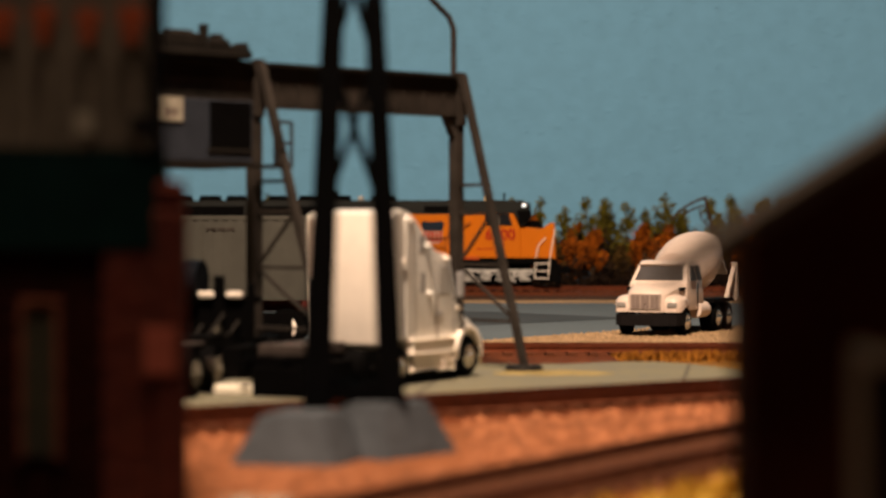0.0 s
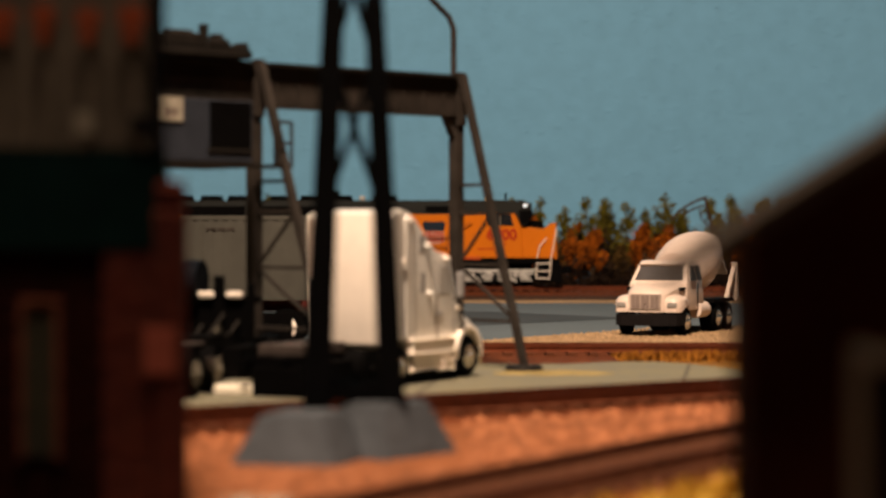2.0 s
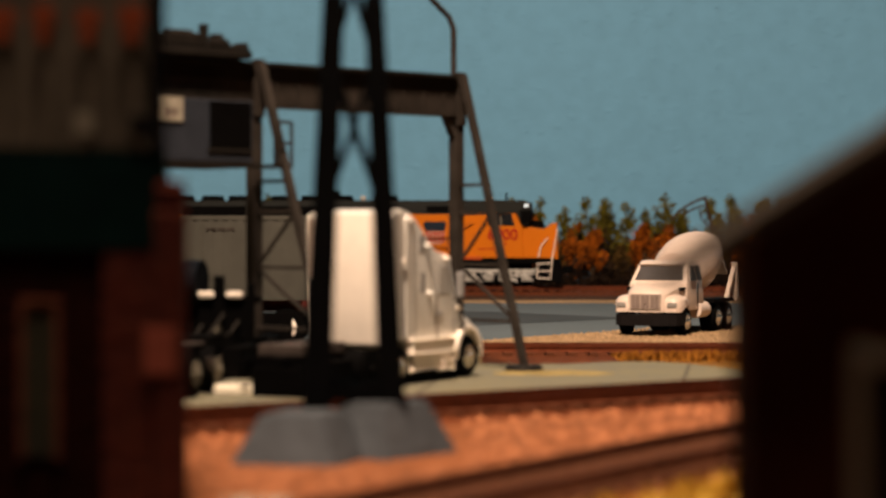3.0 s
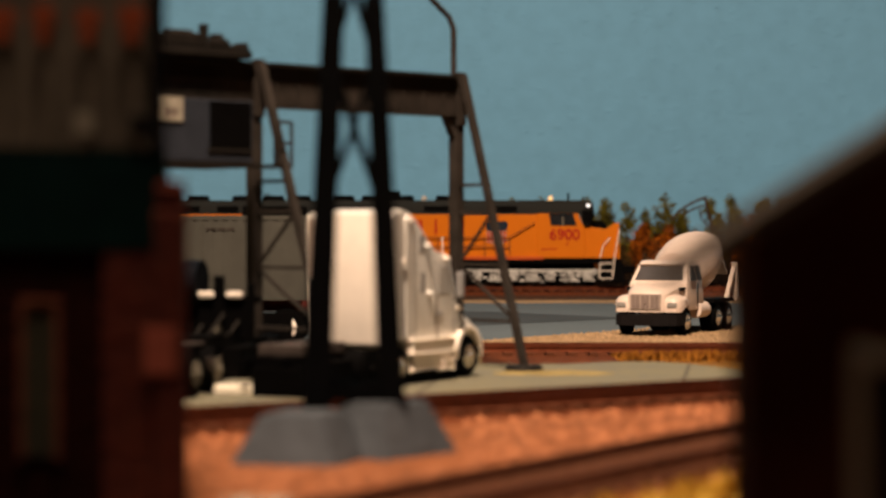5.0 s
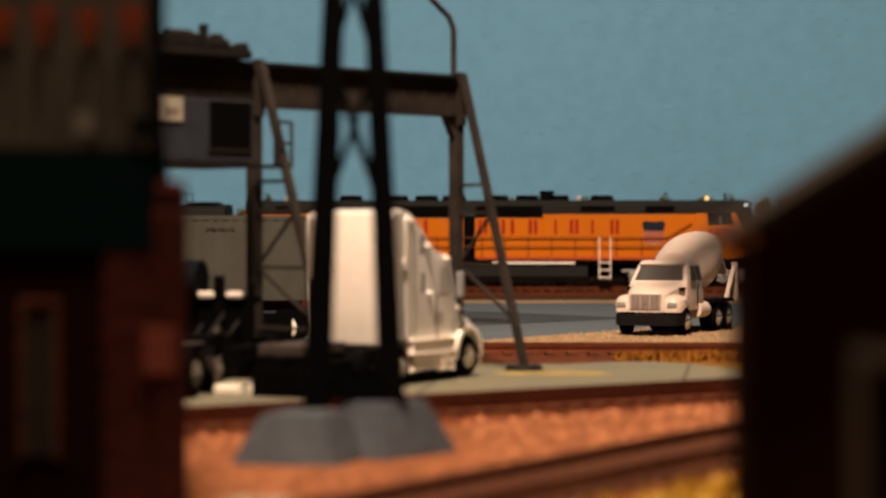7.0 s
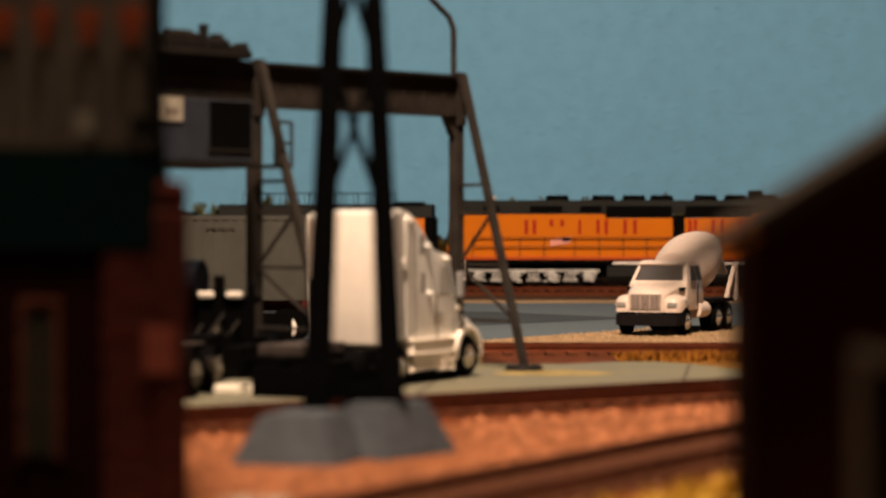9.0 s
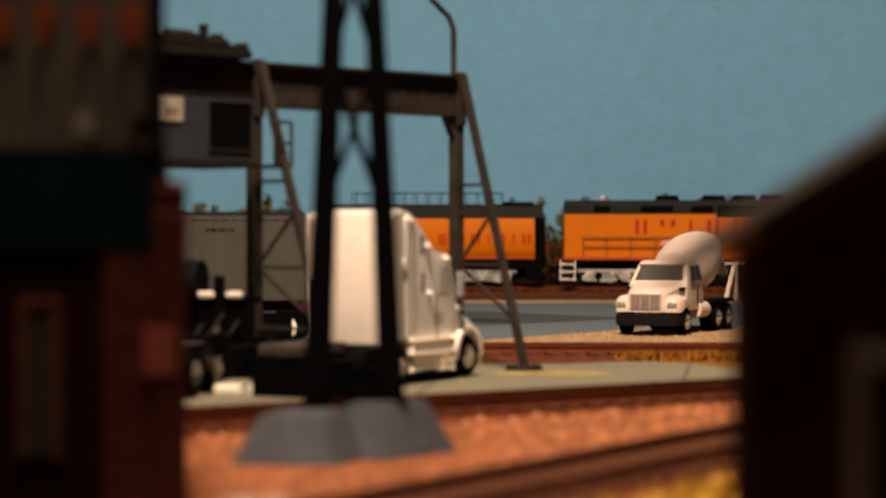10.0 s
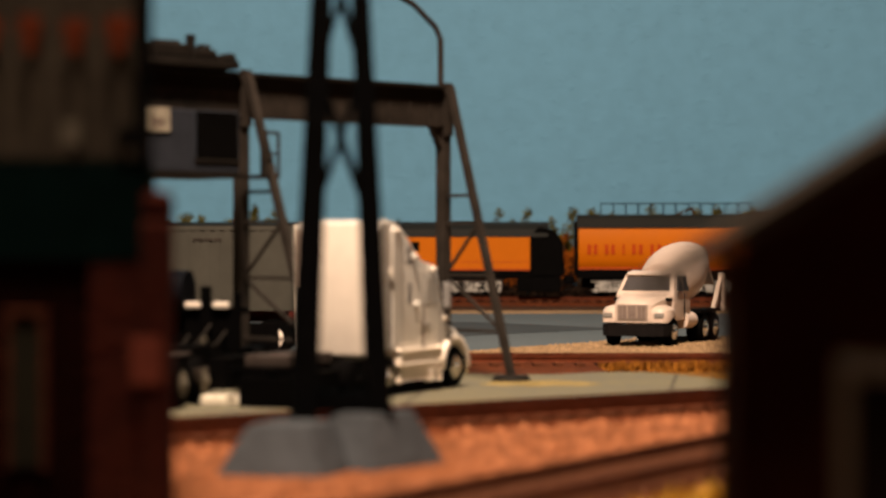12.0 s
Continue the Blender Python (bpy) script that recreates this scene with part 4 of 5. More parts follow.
def black_tractor():
    t = thing("chassis_trailer", "empty black chassis trailer with silver wheels and two white blocks on its rack", "trailer", at(-5.75, 47.9, 0.12, rz=77))
    for y in (-0.42, 0.42):
        part("frame_rail", box(B(), -1.0, 6.2, y - 0.09, y + 0.09, 0.75, 1.02, 0.01), M_CHASSIS, t)
    for sy in (-1, 1):
        for x in (-0.6, 0.8, 5.4):
            wheel(t, x, sy * 0.62, 0.5, 0.36, sy, M_TRIM)
        part("work_lamp", box(B(), 2.92, 3.02, sy * 0.33 - 0.31, sy * 0.33 + 0.07, 1.96, 2.1, 0.05), M_WHITE, t)
        part("rack_post", box(B(), 3.0, 3.15, sy * 0.8 - 0.08, sy * 0.8 + 0.08, 1.0, 2.3, 0.02), M_CHASSIS, t)
    part("reflector", rod(B(), (2.9, -0.08, 1.25), (2.98, -0.08, 1.25), 0.09, n=12), M_TRIM, t, "dull pale disc")
    for y, z in ((-0.55, 1.45), (-0.2, 1.6), (0.3, 1.35)):
        part("air_hose", path_tube(B(), [(2.98, y, z), (2.7, y + 0.1, z - 0.25), (2.2, y + 0.16, 1.1), (1.5, y + 0.1, 1.14)], 0.035), M_CRANED, t)
    for x in (0.2, 1.1):
        part("spring_hanger", prism(B(), [(x - 0.3, 0.78), (x, 0.5), (x + 0.3, 0.78)], -0.86, -0.8, 0.01), M_GREASE, t)
    part("deck_plate", box(B(), -0.7, 0.85, -0.5, 0.5, 1.03, 1.09, 0.01), M_GREASE, t)
    # added black box covers the bright ground showing through here
    part("tool_box", box(B(), 0.9, 2.4, -1.25, -0.85, 0.3, 0.98, 0.04), M_CHASSIS, t)
    part("rack_bar", box(B(), 3.02, 3.14, -1.05, 1.05, 1.85, 2.0, 0.03), M_CHASSIS, t)
    part("hose_reel", rod(B(), (3.2, 0.38, 2.3), (3.2, 0.74, 2.3), 0.5, n=24), M_REEL, t, "blue-black hose reel", smooth=True)
    part("centre_post", box(B(), 2.98, 3.1, -0.2, 0.05, 1.0, 2.45, 0.03), M_CHASSIS, t)
    part("rack_panel", box(B(), 3.04, 3.1, -0.72, 0.72, 1.02, 1.9, 0.02), M_CHASSIS, t)
    part("fifth_wheel", box(B(), 0.9, 2.2, -0.5, 0.5, 1.02, 1.2, 0.05), M_CHASSIS, t)
    return t


sleeper_tractor()
mixer_truck()
container_trailer()
black_tractor()

# ---- train ----
RAIL = 0.37


def rail_truck(parent, x, axles, length, r=0.5):
    """A side-framed truck whose middle is at x."""
    bm = B()
    n = axles
    step = (length - 1.3) / (n - 1)
    x0 = x - (length - 1.3) / 2
    for sy in (-1, 1):
        box(bm, x - length / 2, x + length / 2, sy * 1.02 - 0.1, sy * 1.02 + 0.1, 0.82, 0.97, 0.04)
        for i in range(n):
            cx = x0 + i * step
            box(bm, cx - 0.24, cx + 0.24, sy * 1.04 - 0.12, sy * 1.04 + 0.12, 0.30, 0.84, 0.05)
            rod(bm, (cx - 0.35, sy * 1.08, 0.62), (cx + 0.35, sy * 1.08, 0.66), 0.07, n=6)
            rod(bm, (cx, sy * 1.1, 0.5), (cx, sy * 1.24, 0.5), 0.2, 0.16, n=12)
            if i < n - 1:
                mx = cx + step / 2
                box(bm, mx - 0.42, mx + 0.42, sy * 1.03 - 0.09, sy * 1.03 + 0.09, 0.30, 0.42, 0.03)
                for k in (-0.22, 0, 0.22):
                    rod(bm, (mx + k, sy * 1.06, 0.44), (mx + k, sy * 1.06, 0.78), 0.085, n=8)
    rg = random.Random(int(x * 10) + n)
    for sy in (-1, 1):
        for _ in range(int(length * 6)):
            cx, cz = x + rg.uniform(-0.47, 0.47) * length, rg.uniform(0.3, 0.9)
            box(bm, cx - rg.uniform(.05, .16), cx + rg.uniform(.05, .16), sy * 1.12 - 0.06, sy * 1.12 + 0.06, cz - rg.uniform(.03, .1), cz + rg.uniform(.03, .1), 0.02)
    tr = part("truck_frame", bm, M_TRUCK, parent, "silver painted truck side frame", smooth=True)
    for i in range(n):
        bm = B()
        for sy in (-1, 1):
            rod(bm, (0, sy * 0.72 - 0.07, 0), (0, sy * 0.72 + 0.07, 0), r, n=24)
        rod(bm, (0, -0.7, 0), (0, 0.7, 0), 0.09, n=8)
        w = part("wheelset", bm, M_CHASSIS, tr, smooth=False)
        w.matrix_basis = at(x0 + i * step, 0, r)
    return tr


def ladder(parent, x, w, z0, z1, rungs, y=-1.55):
    bm = B()
    for xx in (x, x + w):
        bar(bm, (xx, y, z0), (xx, y, z1), 0.07, 0.06, up=(1, 0, 0))
    for k in range(rungs):
        z = z0 + 0.05 + k * 0.42
        box(bm, x, x + w, y - 0.12, y + 0.08, z, z + 0.07)
    return part("step_ladder", bm, M_WHITE, parent, "white painted step ladder")


def text_part(word, size, x, z, y, material, parent):
    cu = bpy.data.curves.new("number", "FONT")
    cu.body, cu.size, cu.extrude = word, size * S, 0.004 * S
    cu.align_x = "CENTER"
    tmp = bpy.data.objects.new("number", cu)
    scene.collection.objects.link(tmp)
    me = bpy.data.meshes.new_from_object(tmp.evaluated_get(bpy.context.evaluated_depsgraph_get()))
    bpy.data.objects.remove(tmp)
    bm = B()
    bm.from_mesh(me)
    flat = bm.verts[:] + bm.edges[:] + bm.faces[:]
    for dx, dz in ((0.035, 0.0), (0.0, 0.03), (0.035, 0.03)):
        twin = bmesh.ops.duplicate(bm, geom=flat)["geom"]
        bmesh.ops.translate(bm, verts=[v for v in twin if isinstance(v, bmesh.types.BMVert)], vec=(dx * S, dz * S, 0.003 * S * (1 + (dx > 0) + 2 * (dz > 0))))
    bm.to_mesh(me)
    bm.free()
    me.materials.clear()
    me.materials.append(material)
    ob = new("number", me)
    ob.parent = parent
    ob.matrix_basis = at(x, y, z, rx=90)
    return ob


def letter_bars(a, b, z0, z1, y, material, parent):
    """Plain upright bars that stand for one letter."""
    if b - a < 0.2:
        part("letter_bar", box(B(), a, b, y, y + 0.03, z0, z1), material, parent)
        return
    for xx in (a, b - 0.2):
        part("letter_bar", box(B(), xx, xx + 0.2, y, y + 0.03, z0, z1), material, parent)


def locomotive():
    t = thing("diesel_locomotive", "orange-yellow and dark grey eight-axle diesel locomotive with silver trucks", "locomotive")
    # frame and walkway
    part("frame_sill", box(B(), 0.1, 29.1, -1.5, 1.5, 1.28, 1.62, 0.03), M_LOCODARK, t)
    for a, b in ((0.1, 12.25), (13.1, 25.6)):
        part("sill_stripe", box(B(), a, b, -1.53, 1.53, 1.52, 1.68, 0.01), M_REDSTRIPE, t, "red sill stripe")
    # black fill closes the view through to the wall below the frame
    part("underbody", box(B(), 0.6, 28.4, -0.62, 0.62, 0.5, 1.27), M_LOCODARK, t)
    # hoods
    part("rear_hood", box(B(), 0.15, 8.6, -1.32, 1.32, 1.64, 4.12, 0.04), M_YELLOW, t)
    part("middle_hood", box(B(), 8.6, 12.35, -1.32, 1.32, 1.64, 3.84, 0.03), M_YELLOW, t)
    part("middle_hood", box(B(), 13.0, 16.8, -1.32, 1.32, 1.64, 3.84, 0.03), M_YELLOW, t)
    part("front_hood", box(B(), 16.8, 25.3, -1.32, 1.32, 1.64, 4.06, 0.04), M_YELLOW, t)
    part("hood_gap", box(B(), 12.35, 13.0, -1.15, 1.15, 1.64, 4.0), M_LOCODARK, t)
    # roof
    bm = B()
    section(bm, [(-1.33, 4.06), (1.33, 4.06), (1.33, 4.5), (1.05, 4.84), (-1.05, 4.84), (-1.33, 4.5)], 0.12, 26.2)
    part("roof", bm, M_LOCOGREY, t)
    for a, b, z0 in ((8.65, 12.3, 3.86), (13.05, 16.75, 3.86), (1.8, 2.7, 4.16), (4.4, 6.2, 4.16), (7.2, 8.4, 4.16), (18.9, 20.8, 4.2), (22.5, 24.1, 4.16)):
        g = part("radiator_grille", box(B(), a, b, -1.355, 1.355, z0, 4.52, 0.01), M_LOCODARK, t)
    for x in (5.9, 8.5, 10.2, 11.75, 14.2, 15.9, 17.6, 20.1):
        bm = B()
        rod(bm, (x, -0.1, 4.84), (x, -0.1, 5.12), 0.68, 0.60, n=20)
        part("roof_fan", bm, M_LOCODARK, t)
    part("exhaust_stack", box(B(), 16.6, 17.4, -0.4, 0.4, 4.84, 5.38, 0.06), M_LOCODARK, t)
    for x in (2.3, 18.8):
        part("horn", box(B(), x - 0.15, x + 0.15, -0.2, 0.2, 4.84, 5.1, 0.04), M_TRUCK, t)
    part("antenna", rod(B(), (26.95, -0.5, 4.7), (26.95, -0.5, 5.25), 0.06, n=8), M_LOCODARK, t)
    # cab and nose
    c = part("cab", prism(B(), [(25.25, 1.6), (25.25, 4.10), (27.5, 4.10), (27.85, 3.35), (27.95, 1.6)], -1.45, 1.45, 0.04), M_YELLOW, t)
    part("cab_roof", prism(B(), [(25.2, 4.11), (25.3, 4.6), (25.75, 4.84), (27.95, 4.84), (28.35, 4.7), (28.42, 3.95), (28.2, 3.45), (27.86, 3.45), (27.55, 4.11)], -1.47, 1.47, 0.03), M_LOCOGREY, c)
    for sy in (-1, 1):
        part("cab_window", prism(B(), [(26.0, 3.42), (25.9, 4.09), (27.25, 4.09), (27.45, 3.42)], sy * 1.45, sy * 1.475), M_DARKGLASS, c)
    part("window_post", box(B(), 26.62, 26.72, -1.49, -1.476, 3.42, 3.9), M_TRIM, c)
    part("windscreen", prism(B(), [(27.8, 3.5), (28.2, 3.5), (28.44, 3.95), (28.4, 4.3), (27.7, 4.3)], -1.485, 1.485, 0.03), M_LOCODARK, c)
    part("headlight", box(B(), 27.98, 28.2, -1.5, -1.1, 4.46, 4.62, 0.03), M_BLUEW, c, "lit blue-white headlight")
    part("beacon", rod(B(), (25.95, -0.3, 4.84), (25.95, -0.3, 5.08), 0.13, 0.1, n=12), M_AMBER, c, "amber rotating beacon", smooth=True)
    part("nose", prism(B(), [(27.75, 1.5), (27.75, 3.4), (28.25, 3.35), (29.05, 3.22), (29.5, 3.55), (29.8, 3.6), (29.85, 1.5)], -1.2, 1.2, 0.06), M_YELLOW, t)
    part("nose_top", prism(B(), [(27.85, 3.36), (27.95, 3.72), (28.95, 3.68), (29.15, 3.26)], -0.95, 0.95, 0.03), M_LOCODARK, t)
    part("pilot", prism(B(), [(29.05, 0.25), (29.05, 1.55), (29.95, 1.55), (30.15, 0.25)], -1.3, 1.3, 0.04), M_LOCODARK, t)
    part("front_coupler", box(B(), 29.95, 30.65, -0.2, 0.2, 0.75, 1.15, 0.05), M_LOCODARK, t)
    part("rear_coupler", box(B(), -0.75, 0.15, -0.2, 0.2, 0.75, 1.15, 0.05), M_LOCODARK, t)
    # tank and trucks
    bm = B()
    section(bm, [(-1.45, 0.6), (-1.2, 0.3), (1.2, 0.3), (1.45, 0.6), (1.45, 1.05), (1.25, 1.25), (-1.25, 1.25), (-1.45, 1.05)], 8.7, 19.3)
    part("fuel_tank", bm, M_LOCOGREY, t, "dark grey fuel tank")
    for a, b in ((9.0, 12.0), (14.0, 18.6)):
        part("white_pipe", rod(B(), (a, -1.5, 1.33), (b, -1.5, 1.33), 0.07, n=8), M_WHITE, t)
    rail_truck(t, 4.6, 4, 7.4)
    rail_truck(t, 24.95, 4, 7.5)
    # railings
    posts = [1.2, 2.5, 3.85, 5.2, 6.9, 8.25, 9.6, 10.9, 12.2, 13.4, 14.7, 16.0, 17.3, 18.6, 19.7, 20.9, 22.3, 23.7]
    for sy in (-1, 1):
        for a, b in zip(posts, posts[1:]):
            bm = B()
            bar(bm, (a, sy * 1.5, 1.68), (a, sy * 1.5, 2.78), 0.06, 0.06, up=(1, 0, 0))
            for z in (2.25, 2.76):
                bar(bm, (a, sy * 1.5, z), (b, sy * 1.5, z), 0.055, 0.055)
            part("handrail", bm, mat_rail, t)
    bm = B()
    bar(bm, (23.7, -1.5, 1.7), (23.7, -1.5, 2.76), 0.06, 0.06, up=(1, 0, 0))
    bar(bm, (23.7, -1.5, 2.76), (25.1, -1.5, 3.6), 0.055, 0.055)
    part("handrail", bm, mat_rail, t)
    ladder(t, 19.95, 0.62, 0.45, 2.8, 3)
    ladder(t, -0.05, 0.8, 0.35, 1.5, 3)
    for x in (28.7,):
        bm = B()
        path_tube(bm, [(x, -1.4, 0.5), (x + 0.05, -1.4, 1.6), (x + 0.2, -1.4, 2.3), (x + 0.6, -1.4, 2.75)], 0.032)
        path_tube(bm, [(x + 0.75, -1.4, 0.6), (x + 0.85, -1.4, 1.7), (x + 1.1, -1.4, 3.0), (x + 1.1, -1.2, 3.25)], 0.032)
        for k in range(3):
            box(bm, x, x + 0.8, -1.52, -1.3, 0.45 + k * 0.42, 0.5 + k * 0.42)
        part("nose_steps", bm, M_WHITE, t, "white nose steps and grab rails")
    part("step_well", box(B(), 28.62, 29.75, -1.36, -1.22, 0.35, 1.62), M_LOCODARK, t)
    # markings: plain bars for the lettering
    for a, b, z in ((4.1, 4.75, 2.95), (5.5, 6.3, 3.38), (7.1, 7.25, 2.95), (8.1, 8.75, 2.95), (9.6, 10.35, 2.95)):
        letter_bars(a, b, z, 3.75, -1.345, M_REDLET, t)
    fl = part("flag_panel", prism(B(), [(5.5, 2.28), (5.55, 2.62), (6.1, 2.78), (6.7, 2.84), (6.65, 2.45), (6.1, 2.36)], -1.36, -1.325), M_SHIELDR, t, "pale red and white flag shape")
    part("flag_canton", box(B(), 6.2, 6.66, -1.372, -1.361, 2.56, 2.8), M_SHIELDB, fl)
    for a, b in ((13.2, 13.7), (14.5, 15.2), (16.0, 16.5), (17.45, 17.58), (18.3, 18.8), (19.5, 19.63), (20.55, 21.05)):
        letter_bars(a, b, 2.95, 3.75, -1.345, M_REDLET, t)
    sh = part("emblem", prism(B(), [(22.42, 3.13), (22.32, 3.53), (22.47, 3.68), (22.97, 3.62), (23.47, 3.68), (23.62, 3.53), (23.52, 3.13)], -1.36, -1.325), M_SHIELDB, t, "navy and red emblem shape")
    part("emblem_field", prism(B(), [(22.42, 2.48), (22.42, 3.11), (23.52, 3.11), (23.52, 2.48), (22.97, 2.36)], -1.36, -1.325), M_EMBLEM, sh)
    for k in range(5):
        part("emblem_stripe", box(B(), 22.47 + k * 0.22, 22.60 + k * 0.22, -1.372, -1.361, 2.47, 3.09), M_REDLET, sh)
    for x0, x1, z0, z1 in ((25.45, 25.8, 2.08, 2.15), (25.86, 26.35, 2.08, 2.15), (26.85, 27.0, 2.36, 2.44)):
        part("marking_bar", box(B(), x0, x1, -1.468, -1.452, z0, z1), M_REDLET, c)
    text_part("6900", 0.85, 26.75, 2.62, -1.472, M_REDLET, t)
    return t


def tender():
    t = thing("auxiliary_tender", "orange-yellow auxiliary tender with dark grey roof and silver trucks", "tender")
    # local x runs forward from the rear end
    bm = B()
    prof = [(1.10, 1.5), (1.32, 1.75), (1.46, 2.1), (1.53, 2.6), (1.53, 3.1), (1.48, 3.55), (1.40, 3.9)]
    section(bm, [(-y, z) for y, z in prof] + prof[::-1], 0.15, 11.7)
    part("body", bm, M_YELLOW, t, smooth=True)
    bm = B()
    section(bm, [(-1.5, 3.88), (1.5, 3.88), (1.45, 4.4), (1.2, 4.62), (-1.2, 4.62), (-1.45, 4.4)], 0.05, 12.1)
    part("roof", bm, M_LOCOGREY, t)
    part("front_end", box(B(), 11.7, 12.25, -1.4, 1.4, 1.3, 3.88, 0.06), M_LOCODARK, t)
    part("rear_end", box(B(), -0.1, 0.15, -1.45, 1.45, 1.2, 4.3, 0.06), M_LOCODARK, t)
    part("underframe", box(B(), 0.0, 12.2, -1.35, 1.35, 1.05, 1.55, 0.04), M_LOCODARK, t)
    # same black fill below the tender
    part("underbody", box(B(), 0.3, 11.2, -0.62, 0.62, 0.5, 1.04), M_LOCODARK, t)
    part("stripe", box(B(), 0.15, 11.7, -1.30, 1.30, 1.56, 1.66), M_REDSTRIPE, t)
    part("roof_hatch", box(B(), 9.9, 11.6, -1.3, 0.9, 4.5, 4.75, 0.04), M_LOCODARK, t)
    bm = B()
    for i in range(13):
        x = 1.4 + i * 0.7
        bar(bm, (x, -1.1, 4.5), (x, -1.1, 5.25), 0.03, 0.03, up=(1, 0, 0))
        bar(bm, (x, 1.1, 4.5), (x, 1.1, 5.25), 0.045, 0.045, up=(1, 0, 0))
    for yy in (-1.1, 1.1):
        bar(bm, (1.4, yy, 5.25), (9.8, yy, 5.25), 0.03, 0.03)
    part("roof_railing", bm, M_LOCODARK, t)
    rail_truck(t, 2.8, 3, 3.9)
    rail_truck(t, 8.75, 3, 3.9)
    part("undertank", box(B(), 5.0, 6.6, -1.0, 1.0, 0.35, 1.05, 0.05), M_LOCODARK, t)
    part("front_steps", box(B(), 11.2, 12.1, -1.4, 1.4, 0.35, 1.3, 0.05), M_LOCODARK, t)
    part("coupler", box(B(), -0.7, -0.1, -0.2, 0.2, 0.75, 1.15, 0.05), M_LOCODARK, t)
    x = 0.65
    for w in (0.55, 0.55, 0.12, 0.58, 0.6, None, 0.45, 0.55, 0.5, 0.12, 0.45, 0.12, 0.5):
        if w is None:
            x += 1.15
            continue
        letter_bars(x, x + w, 2.4, 2.96, -1.548, M_TENDLET, t)
        x += w + 0.42
    return t


def baggage_car():
    t = thing("baggage_car", "orange-yellow baggage car with dark grey roof and black end", "railcar")
    Lc = 24.0
    part("body", box(B(), -Lc, -1.9, -1.45, 1.45, 1.5, 3.4, 0.03), M_YELLOW, t)
    bm = B()
    section(bm, [(-1.5, 3.38), (1.5, 3.38), (1.42, 3.8), (1.0, 4.1), (0.4, 4.22), (-0.4, 4.22), (-1.0, 4.1), (-1.42, 3.8)], -Lc, -0.9)
    part("roof", bm, M_LOCOGREY, t)
    part("end_vestibule", prism(B(), [(-1.9, 1.2), (-1.9, 3.45), (-1.4, 3.95), (-0.5, 3.7), (-0.1, 3.1), (0, 1.2)], -1.46, 1.46, 0.06), M_LOCODARK, t, "black rounded car end")
    part("skirt", box(B(), -Lc, -0.2, -1.4, 1.4, 1.05, 1.5, 0.03), M_LOCODARK, t)
    part("stripe", box(B(), -Lc, -1.9, -1.465, 1.465, 1.5, 1.6), M_REDSTRIPE, t)
    part("belt_line", box(B(), -Lc, -1.9, -1.462, -1.45, 1.95, 1.99), M_REDSTRIPE, t)
    rail_truck(t, -5.2, 2, 3.4)
    rail_truck(t, -Lc + 4, 2, 3.4)
    part("battery_box", box(B(), -13, -9.2, -1.2, 1.2, 0.4, 1.05, 0.05), M_LOCODARK, t)
    part("step_box", box(B(), -2.6, -0.2, -1.42, 1.42, 0.3, 1.05, 0.05), M_LOCODARK, t)
    for a, b in ((-9.6, -9.0), (-8.9, -8.75), (-8.6, -8.1)):
        part("marking_bar", box(B(), a, b, -1.475, -1.452, 2.6, 3.1), M_LOCODARK, t)
    return t


mat_rail = mat("brown_handrail_paint", (0.16, 0.050, 0.012), 0.6, vary=0.2)
M_TENDLET = mat("faded_red_marking_paint", (0.42, 0.045, 0.004), 0.5, vary=0.15)
loco, tend, coach = locomotive(), tender(), baggage_car()

# ---- trees along the wall ----


def leaf_cloud(bm, c, r, n, rng, size):
    for _ in range(n):
        d = Vector((rng.gauss(0, 1), rng.gauss(0, 1), rng.gauss(0, 1))).normalized() * (r * rng.random() ** 0.5)
        p = c + Vector((d.x, d.y, d.z * 1.3))
        u = Vector((rng.gauss(0, 1), rng.gauss(0, 1), rng.gauss(0, 1.3))).normalized()
        v = u.orthogonal().normalized()
        s = size * rng.uniform(0.5, 1.4)
        q = [bm.verts.new(p + u * s), bm.verts.new(p + v * s * 0.45), bm.verts.new(p - u * s), bm.verts.new(p - v * s * 0.45)]
        bm.faces.new(q)


def make_tree(x, y, h, rust, rng):
    umber = rust and rng.random() < 0.38
    nm = "brown_bush" if umber else "autumn_bush" if rust else "young_tree"
    words = "dark umber-brown bush among the trees" if umber else "rust-orange autumn bush beside the sky wall" if rust else "slender olive-green tree with thin leaves"
    t = thing(nm, words, "bush" if rust else "tree", at(x, y), group="trees along the wall")
    bm, lf = B(), B()
    lean = Vector((rng.uniform(-.12, .12), rng.uniform(-.06, .06), 1))
    rod(bm, (0, 0, 0), lean * h * 0.8, 0.11, 0.03, n=6)
    k = 14 if rust else 13
    for i in range(k):
        f = rng.uniform(0.12 if rust else 0.2, 0.9)
        base = lean * h * f * 0.8
        ang = rng.uniform(0, math.tau)
        reach = h * (0.30 if rust else 0.21) * (1.12 - f)
        tip = base + Vector((math.cos(ang) * reach, math.sin(ang) * reach * 0.6, h * rng.uniform(0.08, 0.2)))
        rod(bm, base, tip, 0.045, 0.015, n=5)
        leaf_cloud(lf, tip, h * (0.10 if rust else 0.065), 55 if rust else 44, rng, 0.15)
        leaf_cloud(lf, (base + tip) / 2, h * (0.09 if rust else 0.06), 34 if rust else 26, rng, 0.15)
    leaf_cloud(lf, lean * h * 0.9, h * 0.06, 40, rng, 0.15)
    part("trunk", bm, M_BARK, t)
    part("crown", lf, M_UMBER if umber else M_RUST if rust else M_OLIVE, t)
    return t


rng = random.Random(7)
x = -17.0
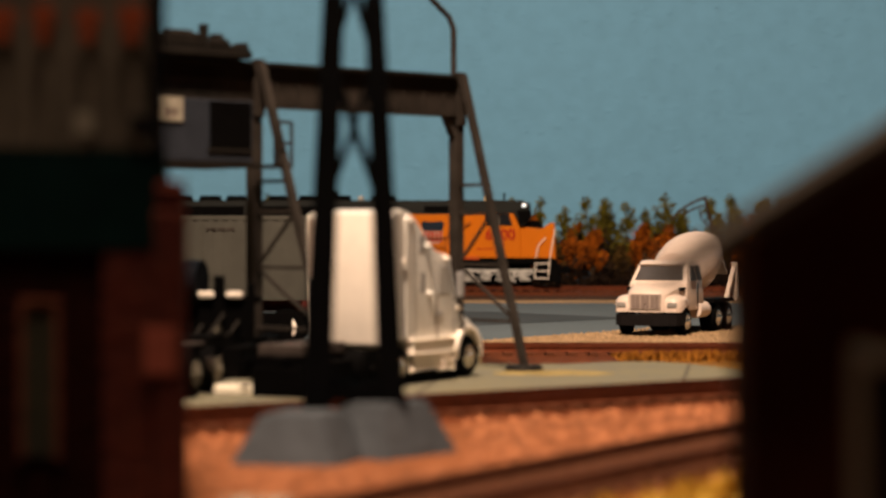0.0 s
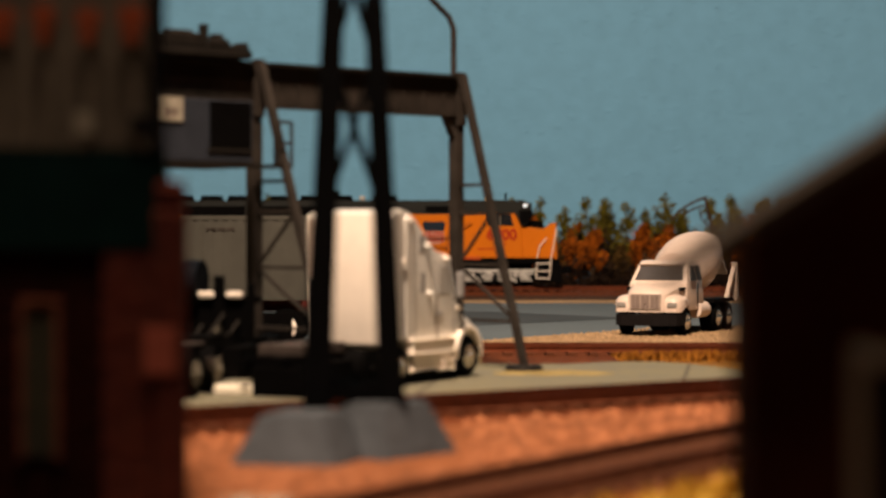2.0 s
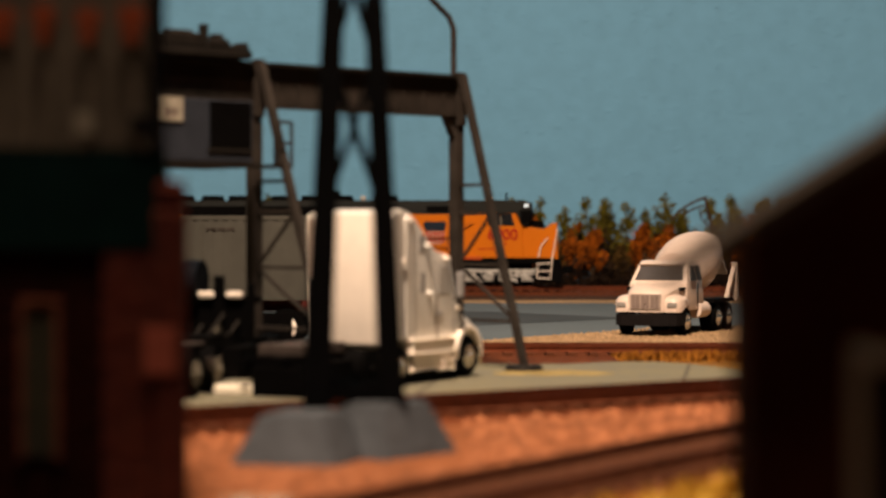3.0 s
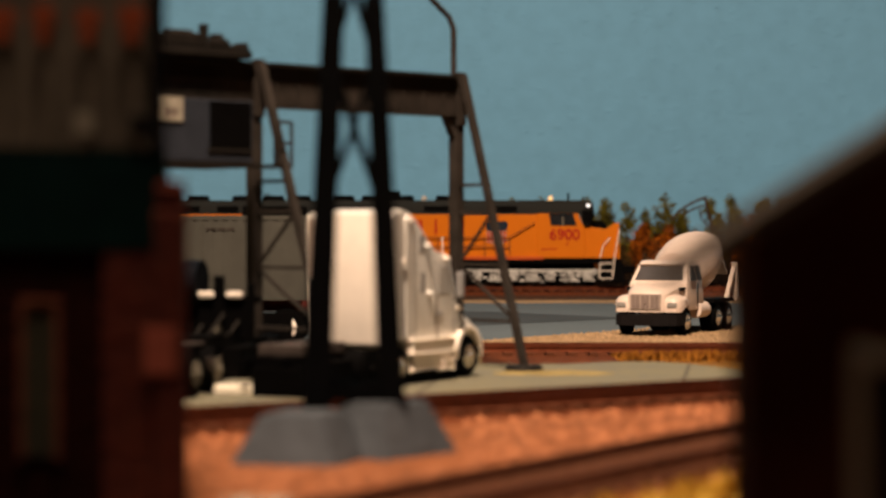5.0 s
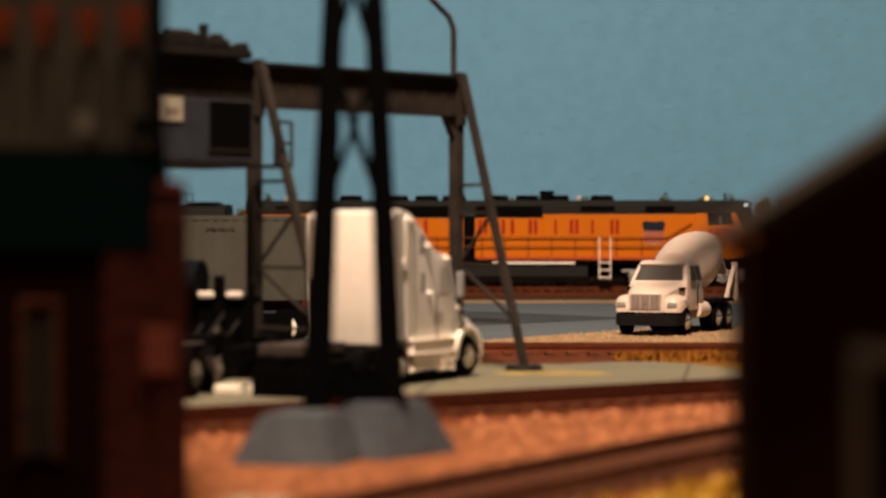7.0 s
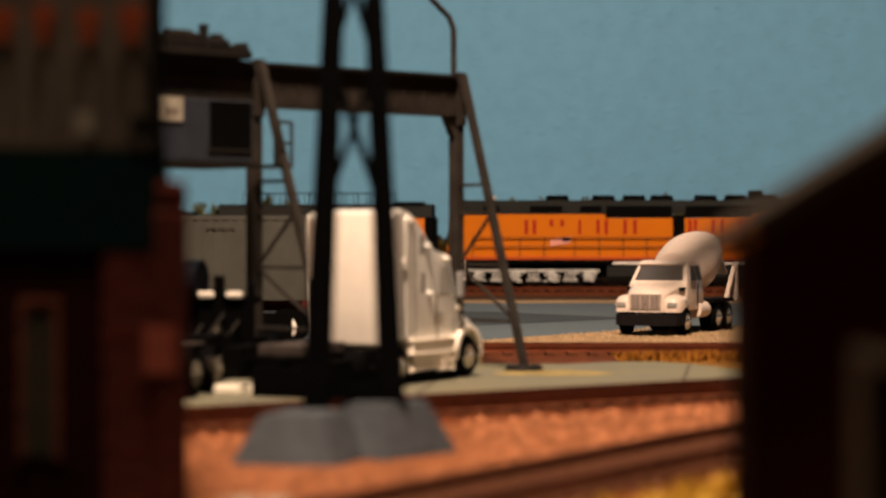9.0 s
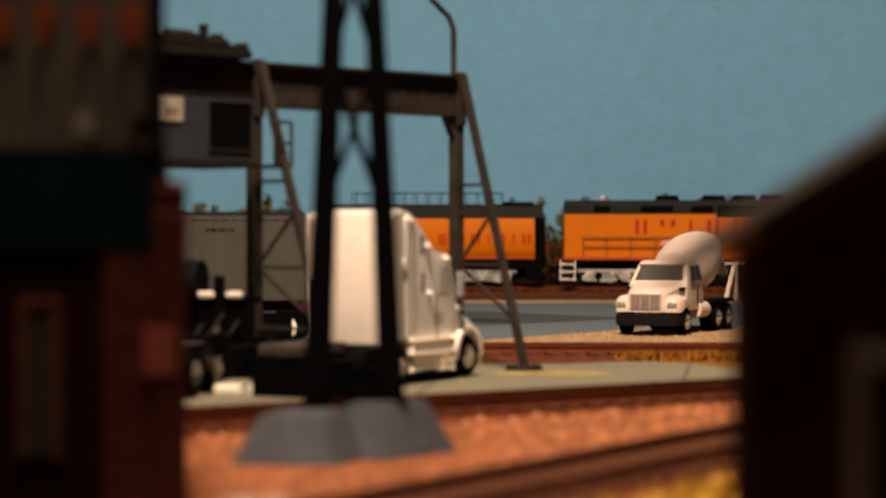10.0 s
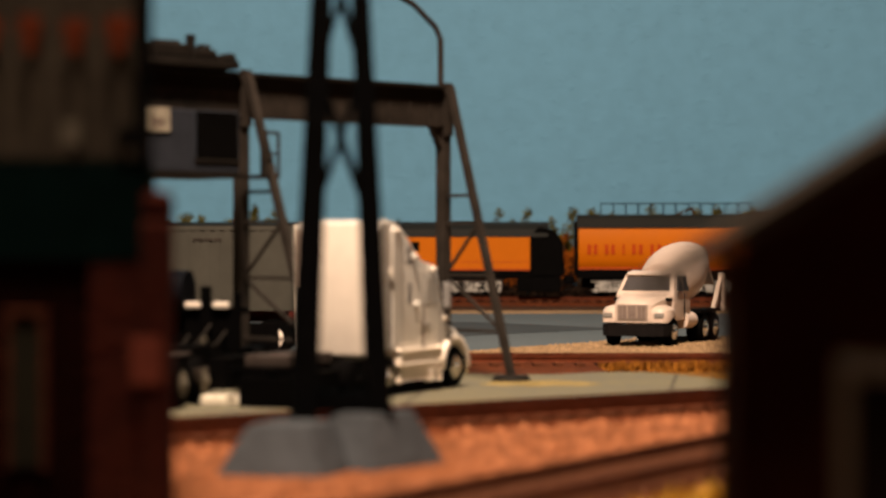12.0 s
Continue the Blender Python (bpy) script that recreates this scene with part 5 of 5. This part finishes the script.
while x < 24:
    near_gap = -10 < x < 4
    make_tree(x, rng.uniform(143, 147), rng.uniform(4.3, 5.2) if near_gap else rng.uniform(4.9, 6.1), False, rng)
    x += rng.uniform(0.8, 1.6)
x = -16.5
while x < 24:
    make_tree(x, rng.uniform(139.5, 142.5), rng.uniform(2.3, 4.7), True, rng)
    x += rng.uniform(0.9, 2.0)



def dead_tree():
    t = thing("dead_tree", "bare grey dead tree with leaning branches", "tree", at(16.4, 142.2))
    part("trunk", path_tube(B(), [(0.9, 0, 0), (0.6, 0, 2.5), (0.25, 0, 4.4), (-0.05, 0, 5.6)], 0.11), M_BARK, t)
    part("limb", path_tube(B(), [(0.0, 0, 5.6), (-0.9, 0, 5.2), (-1.7, 0.1, 4.7), (-2.2, 0.1, 4.1)], 0.08), M_BARK, t)
    part("limb", path_tube(B(), [(0.15, 0, 5.1), (-0.6, 0, 4.95), (-1.4, 0.1, 4.5)], 0.06), M_BARK, t)
    part("limb", path_tube(B(), [(0.4, 0, 3.4), (-0.3, 0, 4.3), (-0.4, 0, 4.9)], 0.06), M_BARK, t)


dead_tree()


def undergrowth():
    """Low brown scrub at the foot of the trees, coloured near black for shade."""
    rg = random.Random(11)
    bm = B()
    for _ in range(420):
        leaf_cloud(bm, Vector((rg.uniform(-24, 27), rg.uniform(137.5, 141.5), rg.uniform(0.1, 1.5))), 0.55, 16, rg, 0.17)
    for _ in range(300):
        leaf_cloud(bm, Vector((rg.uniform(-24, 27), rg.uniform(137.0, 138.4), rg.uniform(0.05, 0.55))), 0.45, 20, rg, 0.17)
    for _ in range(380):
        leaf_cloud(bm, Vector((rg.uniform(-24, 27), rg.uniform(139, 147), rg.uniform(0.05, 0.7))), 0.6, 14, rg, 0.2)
    # taller dark backing puts shade into the gaps between the trees
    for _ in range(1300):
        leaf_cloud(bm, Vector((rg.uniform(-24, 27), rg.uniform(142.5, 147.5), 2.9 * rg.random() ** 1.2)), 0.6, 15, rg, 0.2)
    solo("undergrowth", bm, M_SCRUB, "brown scrub under and behind the trees with shade put into its colour", "undergrowth", kind="stuff")


M_SCRUB = mat("shade_brown_scrub", (0.016, 0.008, 0.004), 0.95, vary=0.4, grain=3, island=0.5)
undergrowth()

# ---- movement ----


def motions():
    # seconds and metres of the locomotive's rear end along the main line
    run = [(0.0, -23.46), (1.5, -23.4), (2.5, -23.37), (3.0, -23.33), (3.6, -22.95), (4.2, -22.0), (4.8, -20.65), (5.0, -19.87), (5.5, -17.86), (6.0, -16.05), (6.5, -13.58), (7.0, -11.12),
           (7.2, -10.07), (8.0, -5.4), (8.8, -0.54), (9.2, 1.75), (9.5, 3.8), (10.0, 6.73), (10.6, 10.74), (11.0, 13.56), (11.2, 15.13), (11.8, 19.8), (12.0, 21.45)]

    def on_line(p):
        return at(*main(p), RAIL, rz=TH)
    def place(t):
        for (a, pa), (b, pb) in zip(run, run[1:]):
            if t <= b:
                return pa + (pb - pa) * (t - a) / (b - a)
        return run[-1][1]
    steps = [k * 2 / FPS for k in range(int(12 * FPS / 2) + 1)]
    for car in (loco, tend, coach):
        for w in car.children_recursive:
            if w.name.startswith("wheelset"):
                x, y, z = w.location / S
                walk(w, [(t, at(x, y, z, ry=math.degrees((place(t) - run[0][1]) / 0.5))) for t in steps])
    walk(loco, [(t, on_line(p)) for t, p in run])
    walk(tend, [(t, on_line(p - 13.2)) for t, p in run])
    walk(coach, [(t, on_line(p - 13.85)) for t, p in run])


motions()
